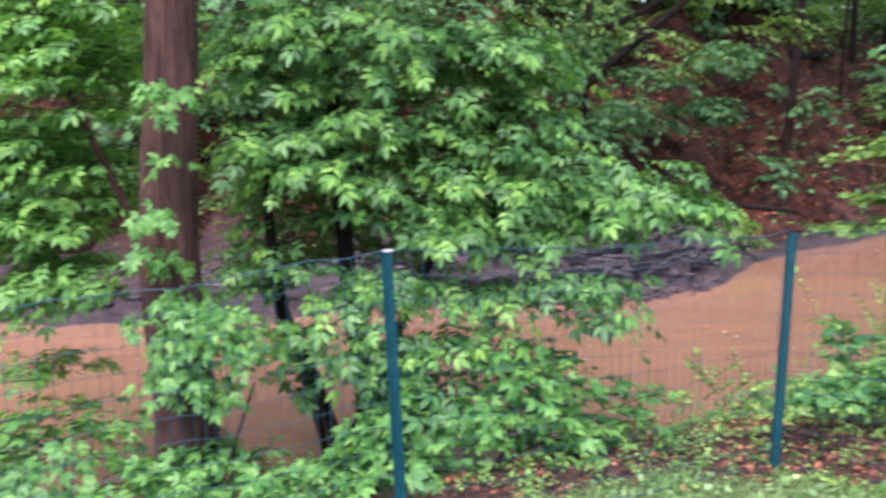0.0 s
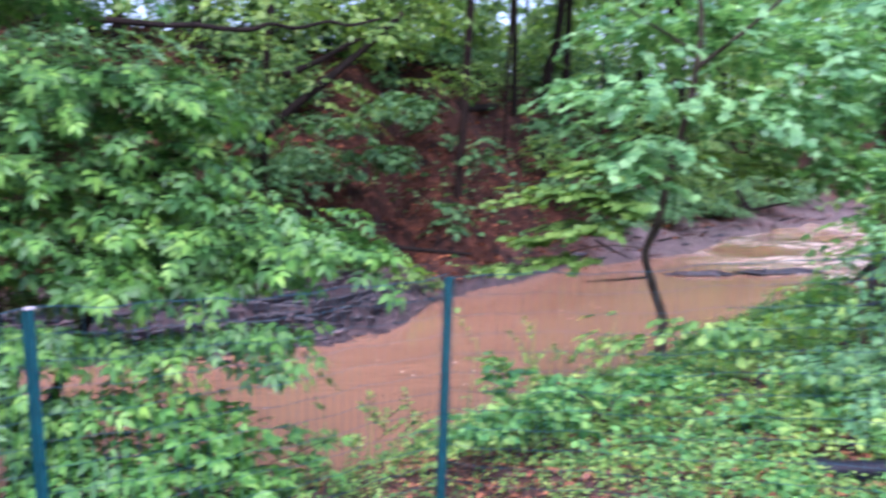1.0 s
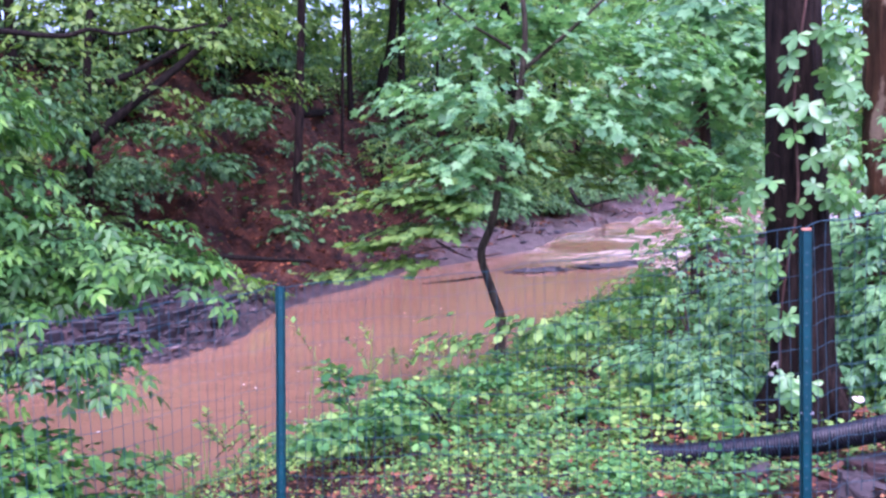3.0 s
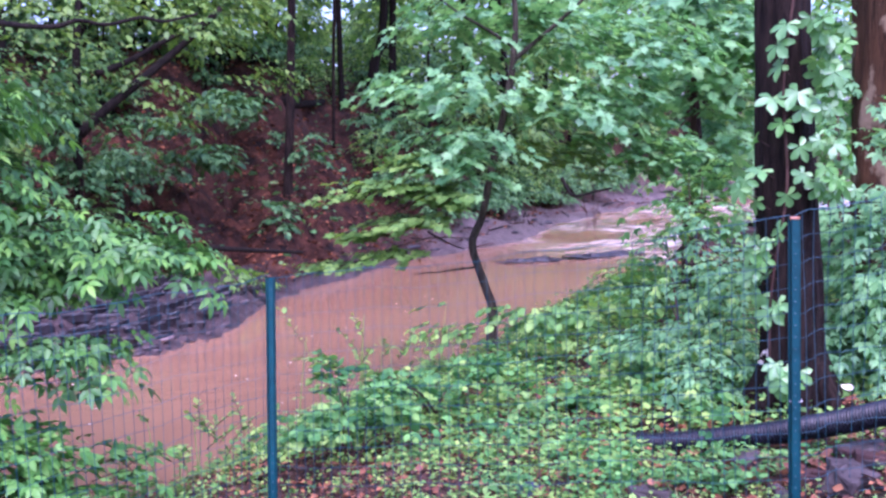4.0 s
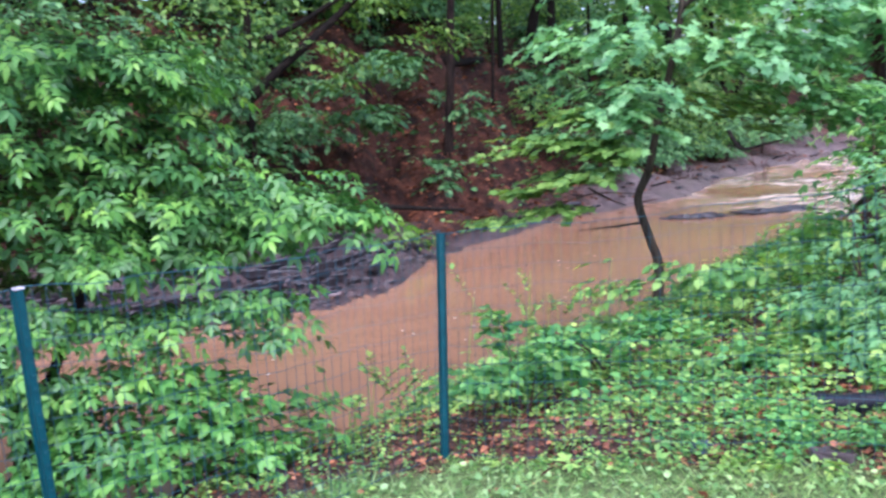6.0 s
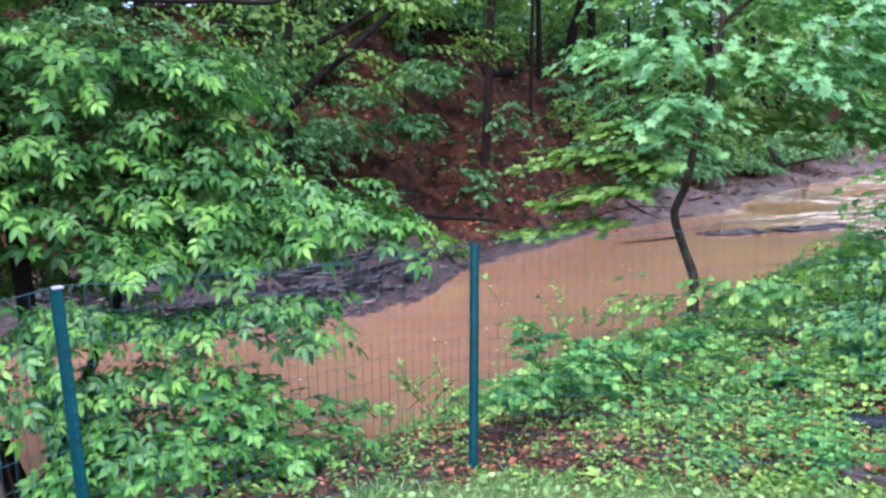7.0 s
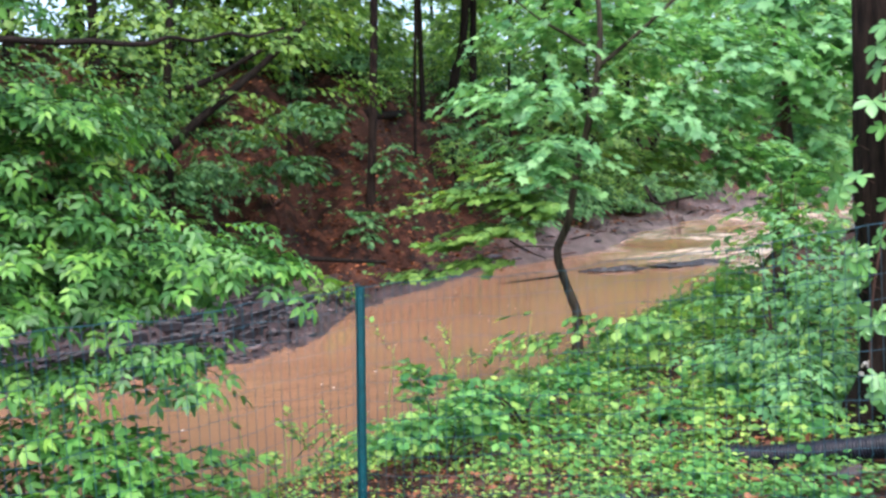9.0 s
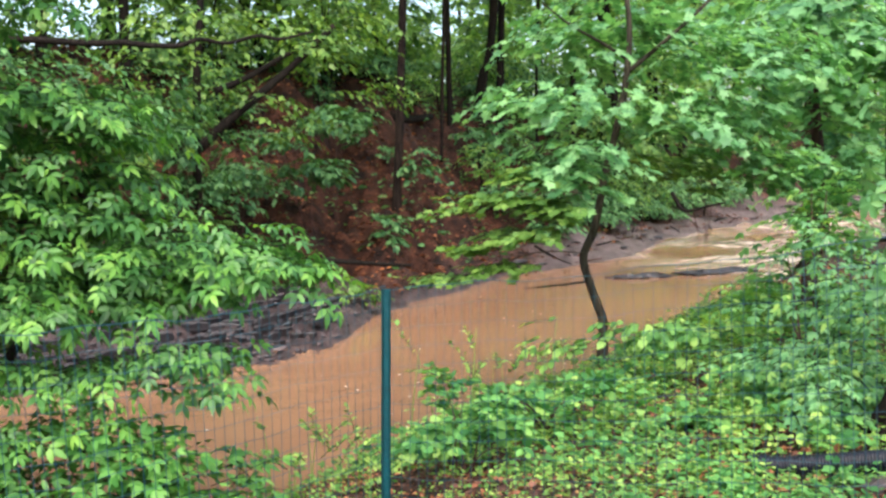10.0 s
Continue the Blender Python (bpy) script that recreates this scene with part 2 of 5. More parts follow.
def leaf_material(name, dark, mid, light, roughness=0.42, through_light=0.4, specular=0.5, shift=(1.15, 1.1, 0.95)):
    m, nt, b = material(name, roughness, specular)
    geo = nt.nodes.new("ShaderNodeNewGeometry")
    col = ramp(nt, [(0.0, dark), (0.5, mid), (1.0, light)], geo.outputs["Random Per Island"])
    patch = ramp(nt, [(0.35, (0.75, 0.8, 0.8)), (0.7, shift)], noise_node(nt, 1.3, 3))
    col = mix_colour(nt, 1.0, col, patch, "MULTIPLY")
    nt.links.new(col, b.inputs["Base Color"])
    tr = nt.nodes.new("ShaderNodeBsdfTranslucent")
    warm = mix_colour(nt, 1.0, col, (1.15, 1.15, 0.6), "MULTIPLY")
    nt.links.new(warm, tr.inputs["Color"])
    mx = nt.nodes.new("ShaderNodeMixShader")
    mx.inputs["Fac"].default_value = through_light
    nt.links.new(b.outputs["BSDF"], mx.inputs[1])
    nt.links.new(tr.outputs["BSDF"], mx.inputs[2])
    nt.links.new(mx.outputs["Shader"], nt.nodes["Material Output"].inputs["Surface"])
    return m


def bark_material(name, dark, light, scale=14.0, patchy=None):
    m, nt, b = material(name, 0.85, 0.12)
    ridge = noise_node(nt, scale, 8, 0.7, (1, 1, 0.16))
    col = ramp(nt, [(0.35, dark), (0.65, light)], ridge)
    wide = noise_node(nt, 1.6, 4, 0.6)
    col = mix_colour(nt, 1.0, col, ramp(nt, [(0.3, (0.65, 0.7, 0.7)), (0.7, (1.2, 1.1, 1.0))], wide), "MULTIPLY")
    if patchy:
        flake = ramp(nt, [(0.54, (0, 0, 0)), (0.6, (1, 1, 1))], noise_node(nt, 4.0, 5, 0.55, (1, 1, 0.6)))
        col = mix_colour(nt, flake, col, patchy)
    nt.links.new(col, b.inputs["Base Color"])
    bump(nt, ridge, 1.0, 0.05, b)
    return m


LEAF_BOX = leaf_material("boxelder_leaf", (0.03, 0.105, 0.028), (0.075, 0.205, 0.052), (0.14, 0.31, 0.075), 0.42, 0.36, 0.35)
# fresh shoot-end leaves, paler also to paint the light on the tips
LEAF_LIT_TIP = leaf_material("lit_tip_leaf", (0.08, 0.23, 0.042), (0.14, 0.335, 0.058), (0.235, 0.44, 0.082), 0.42, 0.4, 0.35)
LEAF_MAPLE = leaf_material("maple_leaf", (0.07, 0.205, 0.085), (0.155, 0.365, 0.145), (0.25, 0.48, 0.205), 0.45, 0.48, 0.35)
LEAF_YELLOW = leaf_material("yellow_green_leaf", (0.065, 0.155, 0.035), (0.125, 0.25, 0.052), (0.21, 0.34, 0.075), 0.5, 0.42, 0.3)
LEAF_VINE = leaf_material("creeper_leaf", (0.05, 0.15, 0.05), (0.12, 0.29, 0.095), (0.26, 0.44, 0.15), 0.3, 0.3, 0.55)
LEAF_WEED = leaf_material("weed_leaf", (0.06, 0.175, 0.048), (0.17, 0.37, 0.10), (0.34, 0.53, 0.15), 0.6, 0.46, 0.18, shift=(1.3, 1.1, 0.85))
LEAF_BANK = leaf_material("bank_leaf", (0.03, 0.12, 0.038), (0.085, 0.255, 0.072), (0.18, 0.40, 0.115), 0.6, 0.4, 0.18)
LEAF_TUFT = leaf_material("tuft_leaf", (0.06, 0.195, 0.045), (0.115, 0.31, 0.068), (0.215, 0.43, 0.10), 0.45, 0.42, 0.35)
LEAF_CANOPY = leaf_material("canopy_leaf", (0.045, 0.115, 0.028), (0.11, 0.22, 0.045), (0.20, 0.32, 0.065), 0.45, 0.45, 0.3)
LEAF_HILL = leaf_material("hill_leaf", (0.028, 0.09, 0.036), (0.075, 0.19, 0.068), (0.16, 0.31, 0.12), 0.5, 0.35, 0.25)
LEAF_FAR = leaf_material("far_leaf", (0.07, 0.16, 0.055), (0.17, 0.32, 0.10), (0.31, 0.46, 0.14), 0.5, 0.6, 0.3)
GRASS_MAT = leaf_material("grass_blade", (0.10, 0.22, 0.07), (0.20, 0.36, 0.12), (0.35, 0.49, 0.20))
DEAD = leaf_material("dead_leaf", (0.035, 0.012, 0.008), (0.15, 0.05, 0.026), (0.36, 0.15, 0.075), 0.55, 0.08, 0.3)
# darker copy of the dead leaf, with the woods' shade in its colour
DEAD_SHADED = leaf_material("shaded_dead_leaf", (0.02, 0.007, 0.004), (0.09, 0.028, 0.013), (0.29, 0.105, 0.045), 0.6, 0.08, 0.2)
# dark and wet bark: near black from wetness plus canopy shade painted in
BARK_DARK = bark_material("dark_bark", (0.004, 0.003, 0.0025), (0.019, 0.014, 0.011))
BARK_BROWN = bark_material("brown_bark", (0.032, 0.018, 0.015), (0.12, 0.067, 0.054), 20)
BARK_WET = bark_material("wet_bark", (0.003, 0.0022, 0.0018), (0.033, 0.0215, 0.017), 24)
BARK_GREY = bark_material("grey_brown_bark", (0.012, 0.010, 0.0075), (0.10, 0.085, 0.064), 26)
BARK_FLAKY = bark_material("flaky_bark", (0.018, 0.009, 0.004), (0.085, 0.043, 0.02), 14, (0.17, 0.125, 0.075))


def ground_material():
    m, nt, b = material("earth", 0.75, 0.2)

    def mask(name):
        a = nt.nodes.new("ShaderNodeAttribute")
        a.attribute_name = name
        return a.outputs["Fac"]

    fine, broad = noise_node(nt, 22, 8, 0.7), noise_node(nt, 2.3, 6, 0.65)
    soil = ramp(nt, [(0.3, (0.014, 0.0075, 0.0055)), (0.5, (0.056, 0.028, 0.02)), (0.75, (0.16, 0.09, 0.066))], fine)
    # red clay; its near-black stops paint the canopy's shade and dark hollows
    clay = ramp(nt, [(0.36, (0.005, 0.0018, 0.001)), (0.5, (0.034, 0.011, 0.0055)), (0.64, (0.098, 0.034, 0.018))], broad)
    mud = ramp(nt, [(0.3, (0.026, 0.018, 0.019)), (0.5, (0.062, 0.043, 0.043)), (0.72, (0.12, 0.084, 0.08))], broad)
    turf = ramp(nt, [(0.35, (0.06, 0.08, 0.03)), (0.6, (0.13, 0.19, 0.06))], fine)
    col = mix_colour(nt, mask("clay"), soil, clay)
    # paler copy of the mud, sky sheen on the far bank as colour
    sheen_mud = ramp(nt, [(0.3, (0.05, 0.038, 0.039)), (0.5, (0.12, 0.088, 0.088)), (0.7, (0.20, 0.15, 0.148))], broad)
    mud = mix_colour(nt, mask("sheen_mud"), mud, sheen_mud)
    col = mix_colour(nt, mask("mud"), col, mud)
    col = mix_colour(nt, mask("turf"), col, turf)
    col = mix_colour(nt, 0.5, col, mix_colour(nt, 1.0, col, ramp(nt, [(0.35, (0.5, 0.5, 0.5)), (0.65, (1.3, 1.25, 1.2))], fine), "MULTIPLY"))
    nt.links.new(col, b.inputs["Base Color"])
    wet = nt.nodes.new("ShaderNodeMapRange")
    nt.links.new(mask("mud"), wet.inputs["Value"])
    wet.inputs["To Min"].default_value, wet.inputs["To Max"].default_value = 0.85, 0.3
    nt.links.new(wet.outputs["Result"], b.inputs["Roughness"])
    crust = noise_node(nt, 3.2, 7, 0.72, (0.8, 2.6, 1))
    both = nt.nodes.new("ShaderNodeMath")
    both.operation = "MULTIPLY_ADD"
    nt.links.new(crust, both.inputs[0])
    nt.links.new(mask("mud"), both.inputs[1])
    nt.links.new(fine, both.inputs[2])
    bump(nt, both.outputs[0], 0.9, 0.06, b)
    return m


def water_material():
    m, nt, b = material("muddy_water", 0.1, 0.5)
    slow, quick = noise_node(nt, 0.45, 5, 0.62, (0.7, 1.8, 1)), noise_node(nt, 4.0, 5, 0.65, (0.8, 2.2, 1))
    col = ramp(nt, [(0.3, (0.19, 0.098, 0.054)), (0.7, (0.245, 0.13, 0.073))], slow)
    foam = nt.nodes.new("ShaderNodeAttribute")
    foam.attribute_name = "foam"
    streak = ramp(nt, [(0.42, (0, 0, 0)), (0.62, (1, 1, 1))], noise_node(nt, 1.6, 5, 0.65, (0.5, 1.8, 1)))
    hit = nt.nodes.new("ShaderNodeMath")
    hit.operation = "MULTIPLY"
    nt.links.new(foam.outputs["Fac"], hit.inputs[0])
    nt.links.new(streak, hit.inputs[1])
    col = mix_colour(nt, hit.outputs[0], col, (0.72, 0.6, 0.5))
    nt.links.new(col, b.inputs["Base Color"])
    bump(nt, quick, 0.10, 0.025, b)
    return m


EARTH, WATER = ground_material(), water_material()

post_paint, nt, b = material("green_post_paint", 0.5, 0.25)
nt.links.new(ramp(nt, [(0.3, (0.0, 0.028, 0.037)), (0.7, (0.001, 0.05, 0.062))], noise_node(nt, 18, 4)), b.inputs["Base Color"])
wire_coat, nt, b = material("green_wire_coating", 0.5, 0.4)
nt.links.new(ramp(nt, [(0.3, (0.005, 0.036, 0.05)), (0.7, (0.016, 0.068, 0.095))], noise_node(nt, 9, 3)), b.inputs["Base Color"])
pipe_black, nt, b = material("black_corrugated_plastic", 0.42, 0.35)
nt.links.new(ramp(nt, [(0.35, (0.003, 0.004, 0.007)), (0.7, (0.009, 0.010, 0.018))], noise_node(nt, 12, 5)), b.inputs["Base Color"])
worn_metal, nt, b = material("worn_metal", 0.4, 0.6)
nt.links.new(ramp(nt, [(0.3, (0.2, 0.19, 0.21)), (0.7, (0.4, 0.38, 0.4))], noise_node(nt, 60, 3)), b.inputs["Base Color"])
rusty, nt, b = material("rust", 0.7, 0.3)
nt.links.new(ramp(nt, [(0.3, (0.2, 0.07, 0.03)), (0.7, (0.4, 0.2, 0.13))], noise_node(nt, 80, 3)), b.inputs["Base Color"])
brick_mat, nt, b = material("wet_brick", 0.8, 0.25)
nt.links.new(ramp(nt, [(0.3, (0.02, 0.009, 0.008)), (0.7, (0.065, 0.032, 0.027))], noise_node(nt, 14, 6)), b.inputs["Base Color"])
bump(nt, noise_node(nt, 45, 6), 0.6, 0.008, b)
stone_mat, nt, b = material("grey_stone", 0.8, 0.25)
nt.links.new(ramp(nt, [(0.3, (0.022, 0.017, 0.017)), (0.7, (0.075, 0.06, 0.057))], noise_node(nt, 9, 6)), b.inputs["Base Color"])
bump(nt, noise_node(nt, 30, 6), 0.6, 0.01, b)

blue_scrap, nt, b = material("dark_blue_plastic", 0.4, 0.5)
nt.links.new(ramp(nt, [(0.3, (0.01, 0.014, 0.03)), (0.7, (0.03, 0.04, 0.075))], noise_node(nt, 30, 4)), b.inputs["Base Color"])
pale_mat, nt, b = material("pale_cream", 0.6, 0.4)
nt.links.new(ramp(nt, [(0.3, (0.45, 0.38, 0.3)), (0.7, (0.7, 0.64, 0.55))], noise_node(nt, 50, 4)), b.inputs["Base Color"])
# wet mud coloured near black, so undercuts and hollows read as shadowed
mud_mat, nt, b = material("shaded_wet_mud", 0.45, 0.5)
nt.links.new(ramp(nt, [(0.3, (0.007, 0.006, 0.008)), (0.7, (0.042, 0.034, 0.037))], noise_node(nt, 5, 6)), b.inputs["Base Color"])
bump(nt, noise_node(nt, 24, 6), 0.7, 0.02, b)
lump_mat, nt, b = material("grey_brown_mud", 0.45, 0.4)
nt.links.new(ramp(nt, [(0.3, (0.035, 0.024, 0.025)), (0.7, (0.125, 0.088, 0.085))], noise_node(nt, 4, 6)), b.inputs["Base Color"])
bump(nt, noise_node(nt, 24, 6), 0.7, 0.02, b)

# ---- ground, one sheet: yard, near bank, creek bed, mud shelf and wooded hill ----
WATER_Z = -0.9
FAR_X = [-60, -14, -5.3, -3.9, 0.3, 2.4, 3.5, 5.0, 6.1, 9.0, 11.7, 14.5, 18, 24, 40, 90]
FAR_Y = [7, 10.0, 10.9, 11.1, 12.1, 12.5, 13.5, 16.2, 17.1, 19.8, 21.4, 22.4, 26, 29.3, 36, 55]
NEAR_X = [-60, -14, -2, -1, 0.15, 0.8, 2.0, 2.7, 4.2, 5.5, 6.4, 8.4, 10.5, 14.2, 18.5, 26, 42, 90]
NEAR_Y = [1.0, 4.0, 5.45, 6.1, 6.8, 7.4, 7.9, 8.3, 9.6, 10.4, 10.9, 12.7, 14.2, 17.4, 21.3, 24.8, 31, 49]
HILL_X = [-60, -14, -5, 0, 3.5, 6.6, 10, 14, 18, 24, 40, 90]
HILL_Y = [8.5, 11.2, 12.3, 14.1, 16.2, 18.1, 21.3, 23.8, 27.4, 31.0, 38, 57]
RISE_D = [0, 1, 2, 3.5, 5, 7, 12, 40, 400]
RISE_Z = [0, 0.85, 1.75, 3.2, 4.3, 4.9, 5.5, 7, 9]
FENCE_X = [-8.2, -4.4, -2.4, -0.40, 1.51, 3.32, 4.3, 6.0, 7.8]
FENCE_Y = [0.5, 2.2, 3.1, 4.0, 4.9, 2.99, 2.5, 0.6, -1.4]


def yard(x, y):
    return -0.2 + 0.08 * (np.clip(x, -12, 9) - 1.5) - 0.11 * (np.clip(y, -6, 14) - 4.9)


def ground_z(x, y):
    """Height of the ground, and how muddy, clayey and grassy it is."""
    x, y = np.asarray(x, float), np.asarray(y, float)
    far, near, hill = np.interp(x, FAR_X, FAR_Y), np.interp(x, NEAR_X, NEAR_Y), np.interp(x, HILL_X, HILL_Y)
    wob = 0.25 * fbm(x * 0.7, y * 0.7, 2.0, 3)
    far, near, hill = far + wob * 0.7 + 0.13 * fbm(x * 2.1, y * 2.1, 52.0, 3), near + wob * 0.5, hill + wob
    square = 0.78
    bed = WATER_Z - 0.5
    # near side
    dn = (near - y) * square
    bank = smooth01((dn + 0.35) / 1.75)
    z_near = bed + (yard(x, y) - bed) * bank
    # far side
    df = (y - far) * square
    shelf = np.clip((y - far) / np.maximum(hill - far, 0.3), 0, 1)
    z_shelf = WATER_Z + 0.42 * shelf
    climb = np.maximum(y - hill, 0) * square
    steep = 1 + 0.14 * fbm(x * 0.35, y * 0.12, 5.0, 3)
    z_far = z_shelf + np.interp(climb * steep, RISE_D, RISE_Z)
    z_far = z_far * (df >= 0) + (df < 0) * (WATER_Z + np.maximum(df * 0.8, -0.5))
    z = np.where(y > (near + far) / 2, z_far, z_near)
    in_hill, in_near = smooth01(climb / 0.6), smooth01((near - y) / 0.8)
    mud = np.clip(np.where(y > (near + far) / 2, 1 - in_hill, 1 - in_near), 0, 1)
    leafy = smooth01((x - 4.3) / 1.2) * (1 - smooth01((x - 9.8) / 2.0)) * (y > (near + far) / 2) * smooth01(df / 0.35)
    mud = mud * (1 - 0.85 * leafy)
    on_bar = smooth01(df / 0.3) * (1 - smooth01(climb / 0.8))
    rough_mud = on_bar * (0.35 + 0.65 * np.exp(-((x - 1.8) / 2.6) ** 2))
    steps = 4.5 * fbm(x * 0.8 - y * 0.3, y * 1.7 - x * 0.6, 9.0, 5)
    part_step = steps - np.floor(steps)
    ledge = (np.floor(steps) + smooth01((part_step - 0.72) / 0.28)) / 4.5
    furrow = 1 - np.abs(fbm(x * 1.1 - y * 0.4, y * 3.6 - x * 1.2, 9.0, 4)) * 1.3
    lump = np.abs(fbm(x * 3.5, y * 4.5, 19.0, 3))
    z = z + rough_mud * (0.26 * ledge + 0.14 * furrow + 0.14 * lump - 0.08)
    z = z + in_hill * (0.34 * fbm(x * 0.9, y * 0.6, 4.0, 4) - 0.28 * np.abs(fbm(x * 1.5, y * 0.7, 14.0, 4)))
    z = z + in_hill * (0.10 * fbm(x * 2.6, y * 2.2, 44.0, 3) - 0.16 * np.abs(fbm(x * 2.3 + 0.5 * y, y * 0.35, 47.0, 3)))
    gully = np.exp(-((x - 4.6 - 0.25 * (y - 17)) / 0.55) ** 2) * in_hill
    z = z - 0.5 * gully
    fence = np.interp(x, FENCE_X, FENCE_Y)
    lawn = smooth01((fence + 0.12 + 0.38 * (1 - smooth01((x - 0.9) / 0.5)) - y + 0.15 * fbm(x * 2, y * 2, 6.0, 2)) / 0.3) * in_near
    lawn = lawn * (1 - 0.9 * smooth01((x - 2.75) / 0.4) * smooth01((y - 1.9) / 0.5))
    z = z + in_near * (1 - lawn) * 0.035 * fbm(x * 3, y * 3, 8.0, 3) + 0.01 * fbm(x * 7, y * 7, 8.5, 2)
    # dark reddish soil by the pipe, the pipe's shadow included in its colour
    rubble_shade_soil = smooth01((x - 2.9) / 0.4) * in_near * (1 - smooth01((y - 5.5) / 1.0))
    return z, mud, np.clip(np.maximum(np.maximum(in_hill, leafy), 0.8 * rubble_shade_soil) * (0.95 + 0.35 * fbm(x * 0.5, y * 0.5, 3.0, 3)), 0, 1), lawn


def spaced(breaks):
    out = []
    for a, b, step in breaks:
        out.append(np.arange(a, b, step))
    return np.concatenate(out + [np.array([breaks[-1][1]])])


gx = spaced([(-400, -60, 40), (-60, -16, 3.0), (-16, -5, 0.4), (-5, -1, 0.10), (-1, 5, 0.05), (5, 8, 0.10), (8, 20, 0.3), (20, 60, 2.0), (60, 400, 40)])
gy = spaced([(-400, -40, 40), (-40, -3, 3.0), (-3, 2, 0.4), (2, 12, 0.10), (12, 17, 0.05), (17, 18.5, 0.10), (18.5, 32, 0.3), (32, 60, 2.0), (60, 400, 40)])
X, Y = np.meshgrid(gx, gy)
Z, MUD, CLAY, TURF = ground_z(X, Y)
verts = np.stack([X, Y, Z], -1).reshape(-1, 3)
r, c = np.meshgrid(np.arange(len(gy) - 1), np.arange(len(gx) - 1), indexing="ij")
i = (r * len(gx) + c).ravel()
tris = np.concatenate([np.stack([i, i + 1, i + len(gx) + 1], -1), np.stack([i, i + len(gx) + 1, i + len(gx)], -1)])
ground = part("ground", (verts, tris), EARTH)
# where the mud takes the paler colour painted for sky sheen
SHEEN_MUD = smooth01((X - 9.5) / 2.5)
for name, values in (("mud", MUD), ("clay", CLAY), ("turf", TURF), ("sheen_mud", SHEEN_MUD)):
    ground.data.attributes.new(name, "FLOAT", "POINT").data.foreach_set("value", values.ravel().astype(np.float32))
tagged(ground, "bare earth, mud shelf and wooded clay hillside along a creek", "ground", kind="structure")

# ---- creek ----
wx = spaced([(-60, -16, 2.0), (-16, 12, 0.5), (12, 40, 0.12), (40, 90, 2.0)])
acr = np.linspace(-0.06, 1.06, 90)
WX, A = np.meshgrid(wx, acr)
near_e, far_e = np.interp(WX, NEAR_X, NEAR_Y), np.interp(WX, FAR_X, FAR_Y)
WY = near_e - 0.3 + (far_e - near_e + 1.2) * A
rapid = smooth01((WX - 11.5) / 5)
WZ = WATER_Z + rapid * (0.10 + 0.10 * smooth01((WX - 15) / 8)) + rapid * 0.05 * fbm(WX * 0.6 + WY * 0.6, (WY - WX) * 1.1, 1.0, 4)
foam = rapid * smooth01((fbm(WX * 0.25, WY * 0.4, 12.0, 3) + 0.7) / 0.7)
r, c = np.meshgrid(np.arange(len(acr) - 1), np.arange(len(wx) - 1), indexing="ij")
i = (r * len(wx) + c).ravel()
tris = np.concatenate([np.stack([i, i + 1, i + len(wx) + 1], -1), np.stack([i, i + len(wx) + 1, i + len(wx)], -1)])
water = part("water", (np.stack([WX, WY, WZ], -1).reshape(-1, 3), tris), WATER)
water.data.attributes.new("foam", "FLOAT", "POINT").data.foreach_set("value", foam.ravel().astype(np.float32))
tagged(water, "swollen muddy orange-brown creek water with pale riffles", "water", kind="structure")


def on_ground(x, y):
    return float(ground_z(np.array([x]), np.array([y]))[0][0])


# ---- fence ----
def fence_base(k):
    return np.array([FENCE_X[k], FENCE_Y[k], on_ground(FENCE_X[k], FENCE_Y[k])])


def u_post_mesh(height):
    """Folded steel post: a shallow hat section with two flanges."""
    bm = bmesh.new()
    outline = [(-0.026, 0.0), (-0.015, 0.0), (-0.012, -0.034), (0.012, -0.034), (0.015, 0.0), (0.026, 0.0),
               (0.026, 0.003), (0.0175, 0.003), (0.0145, -0.031), (-0.0145, -0.031), (-0.0175, 0.003), (-0.026, 0.003)]
    base = bm.faces.new([bm.verts.new((x, y, -0.25)) for x, y in outline])
    up = bmesh.ops.extrude_face_region(bm, geom=[base])
    bmesh.ops.translate(bm, verts=[v for v in up["geom"] if isinstance(v, bmesh.types.BMVert)], vec=(0, 0, height + 0.25))
    bmesh.ops.recalc_face_normals(bm, faces=bm.faces)
    return bm


fence = thing("wire_fence", fence_base(4), "green coated welded wire fence on dark green steel posts", "fence")
F0 = Vector(fence.location)
POST_TOPS = []
bm = bmesh.new()
box(bm, (0.006, 0.004, 0.009), (0, 0, 0), tilt=(-25, 0))
STUD = bpy.data.meshes.new("stud")
bm.to_mesh(STUD)
bm.free()
# lean of each post: metres that its top stands off its base, east and north
LEAN = [(0, 0), (0.02, 0), (0.02, 0.0), (-0.075, 0.0), (0.02, 0.0), (-0.035, 0.02), (0, 0), (0.02, 0), (0, 0)]
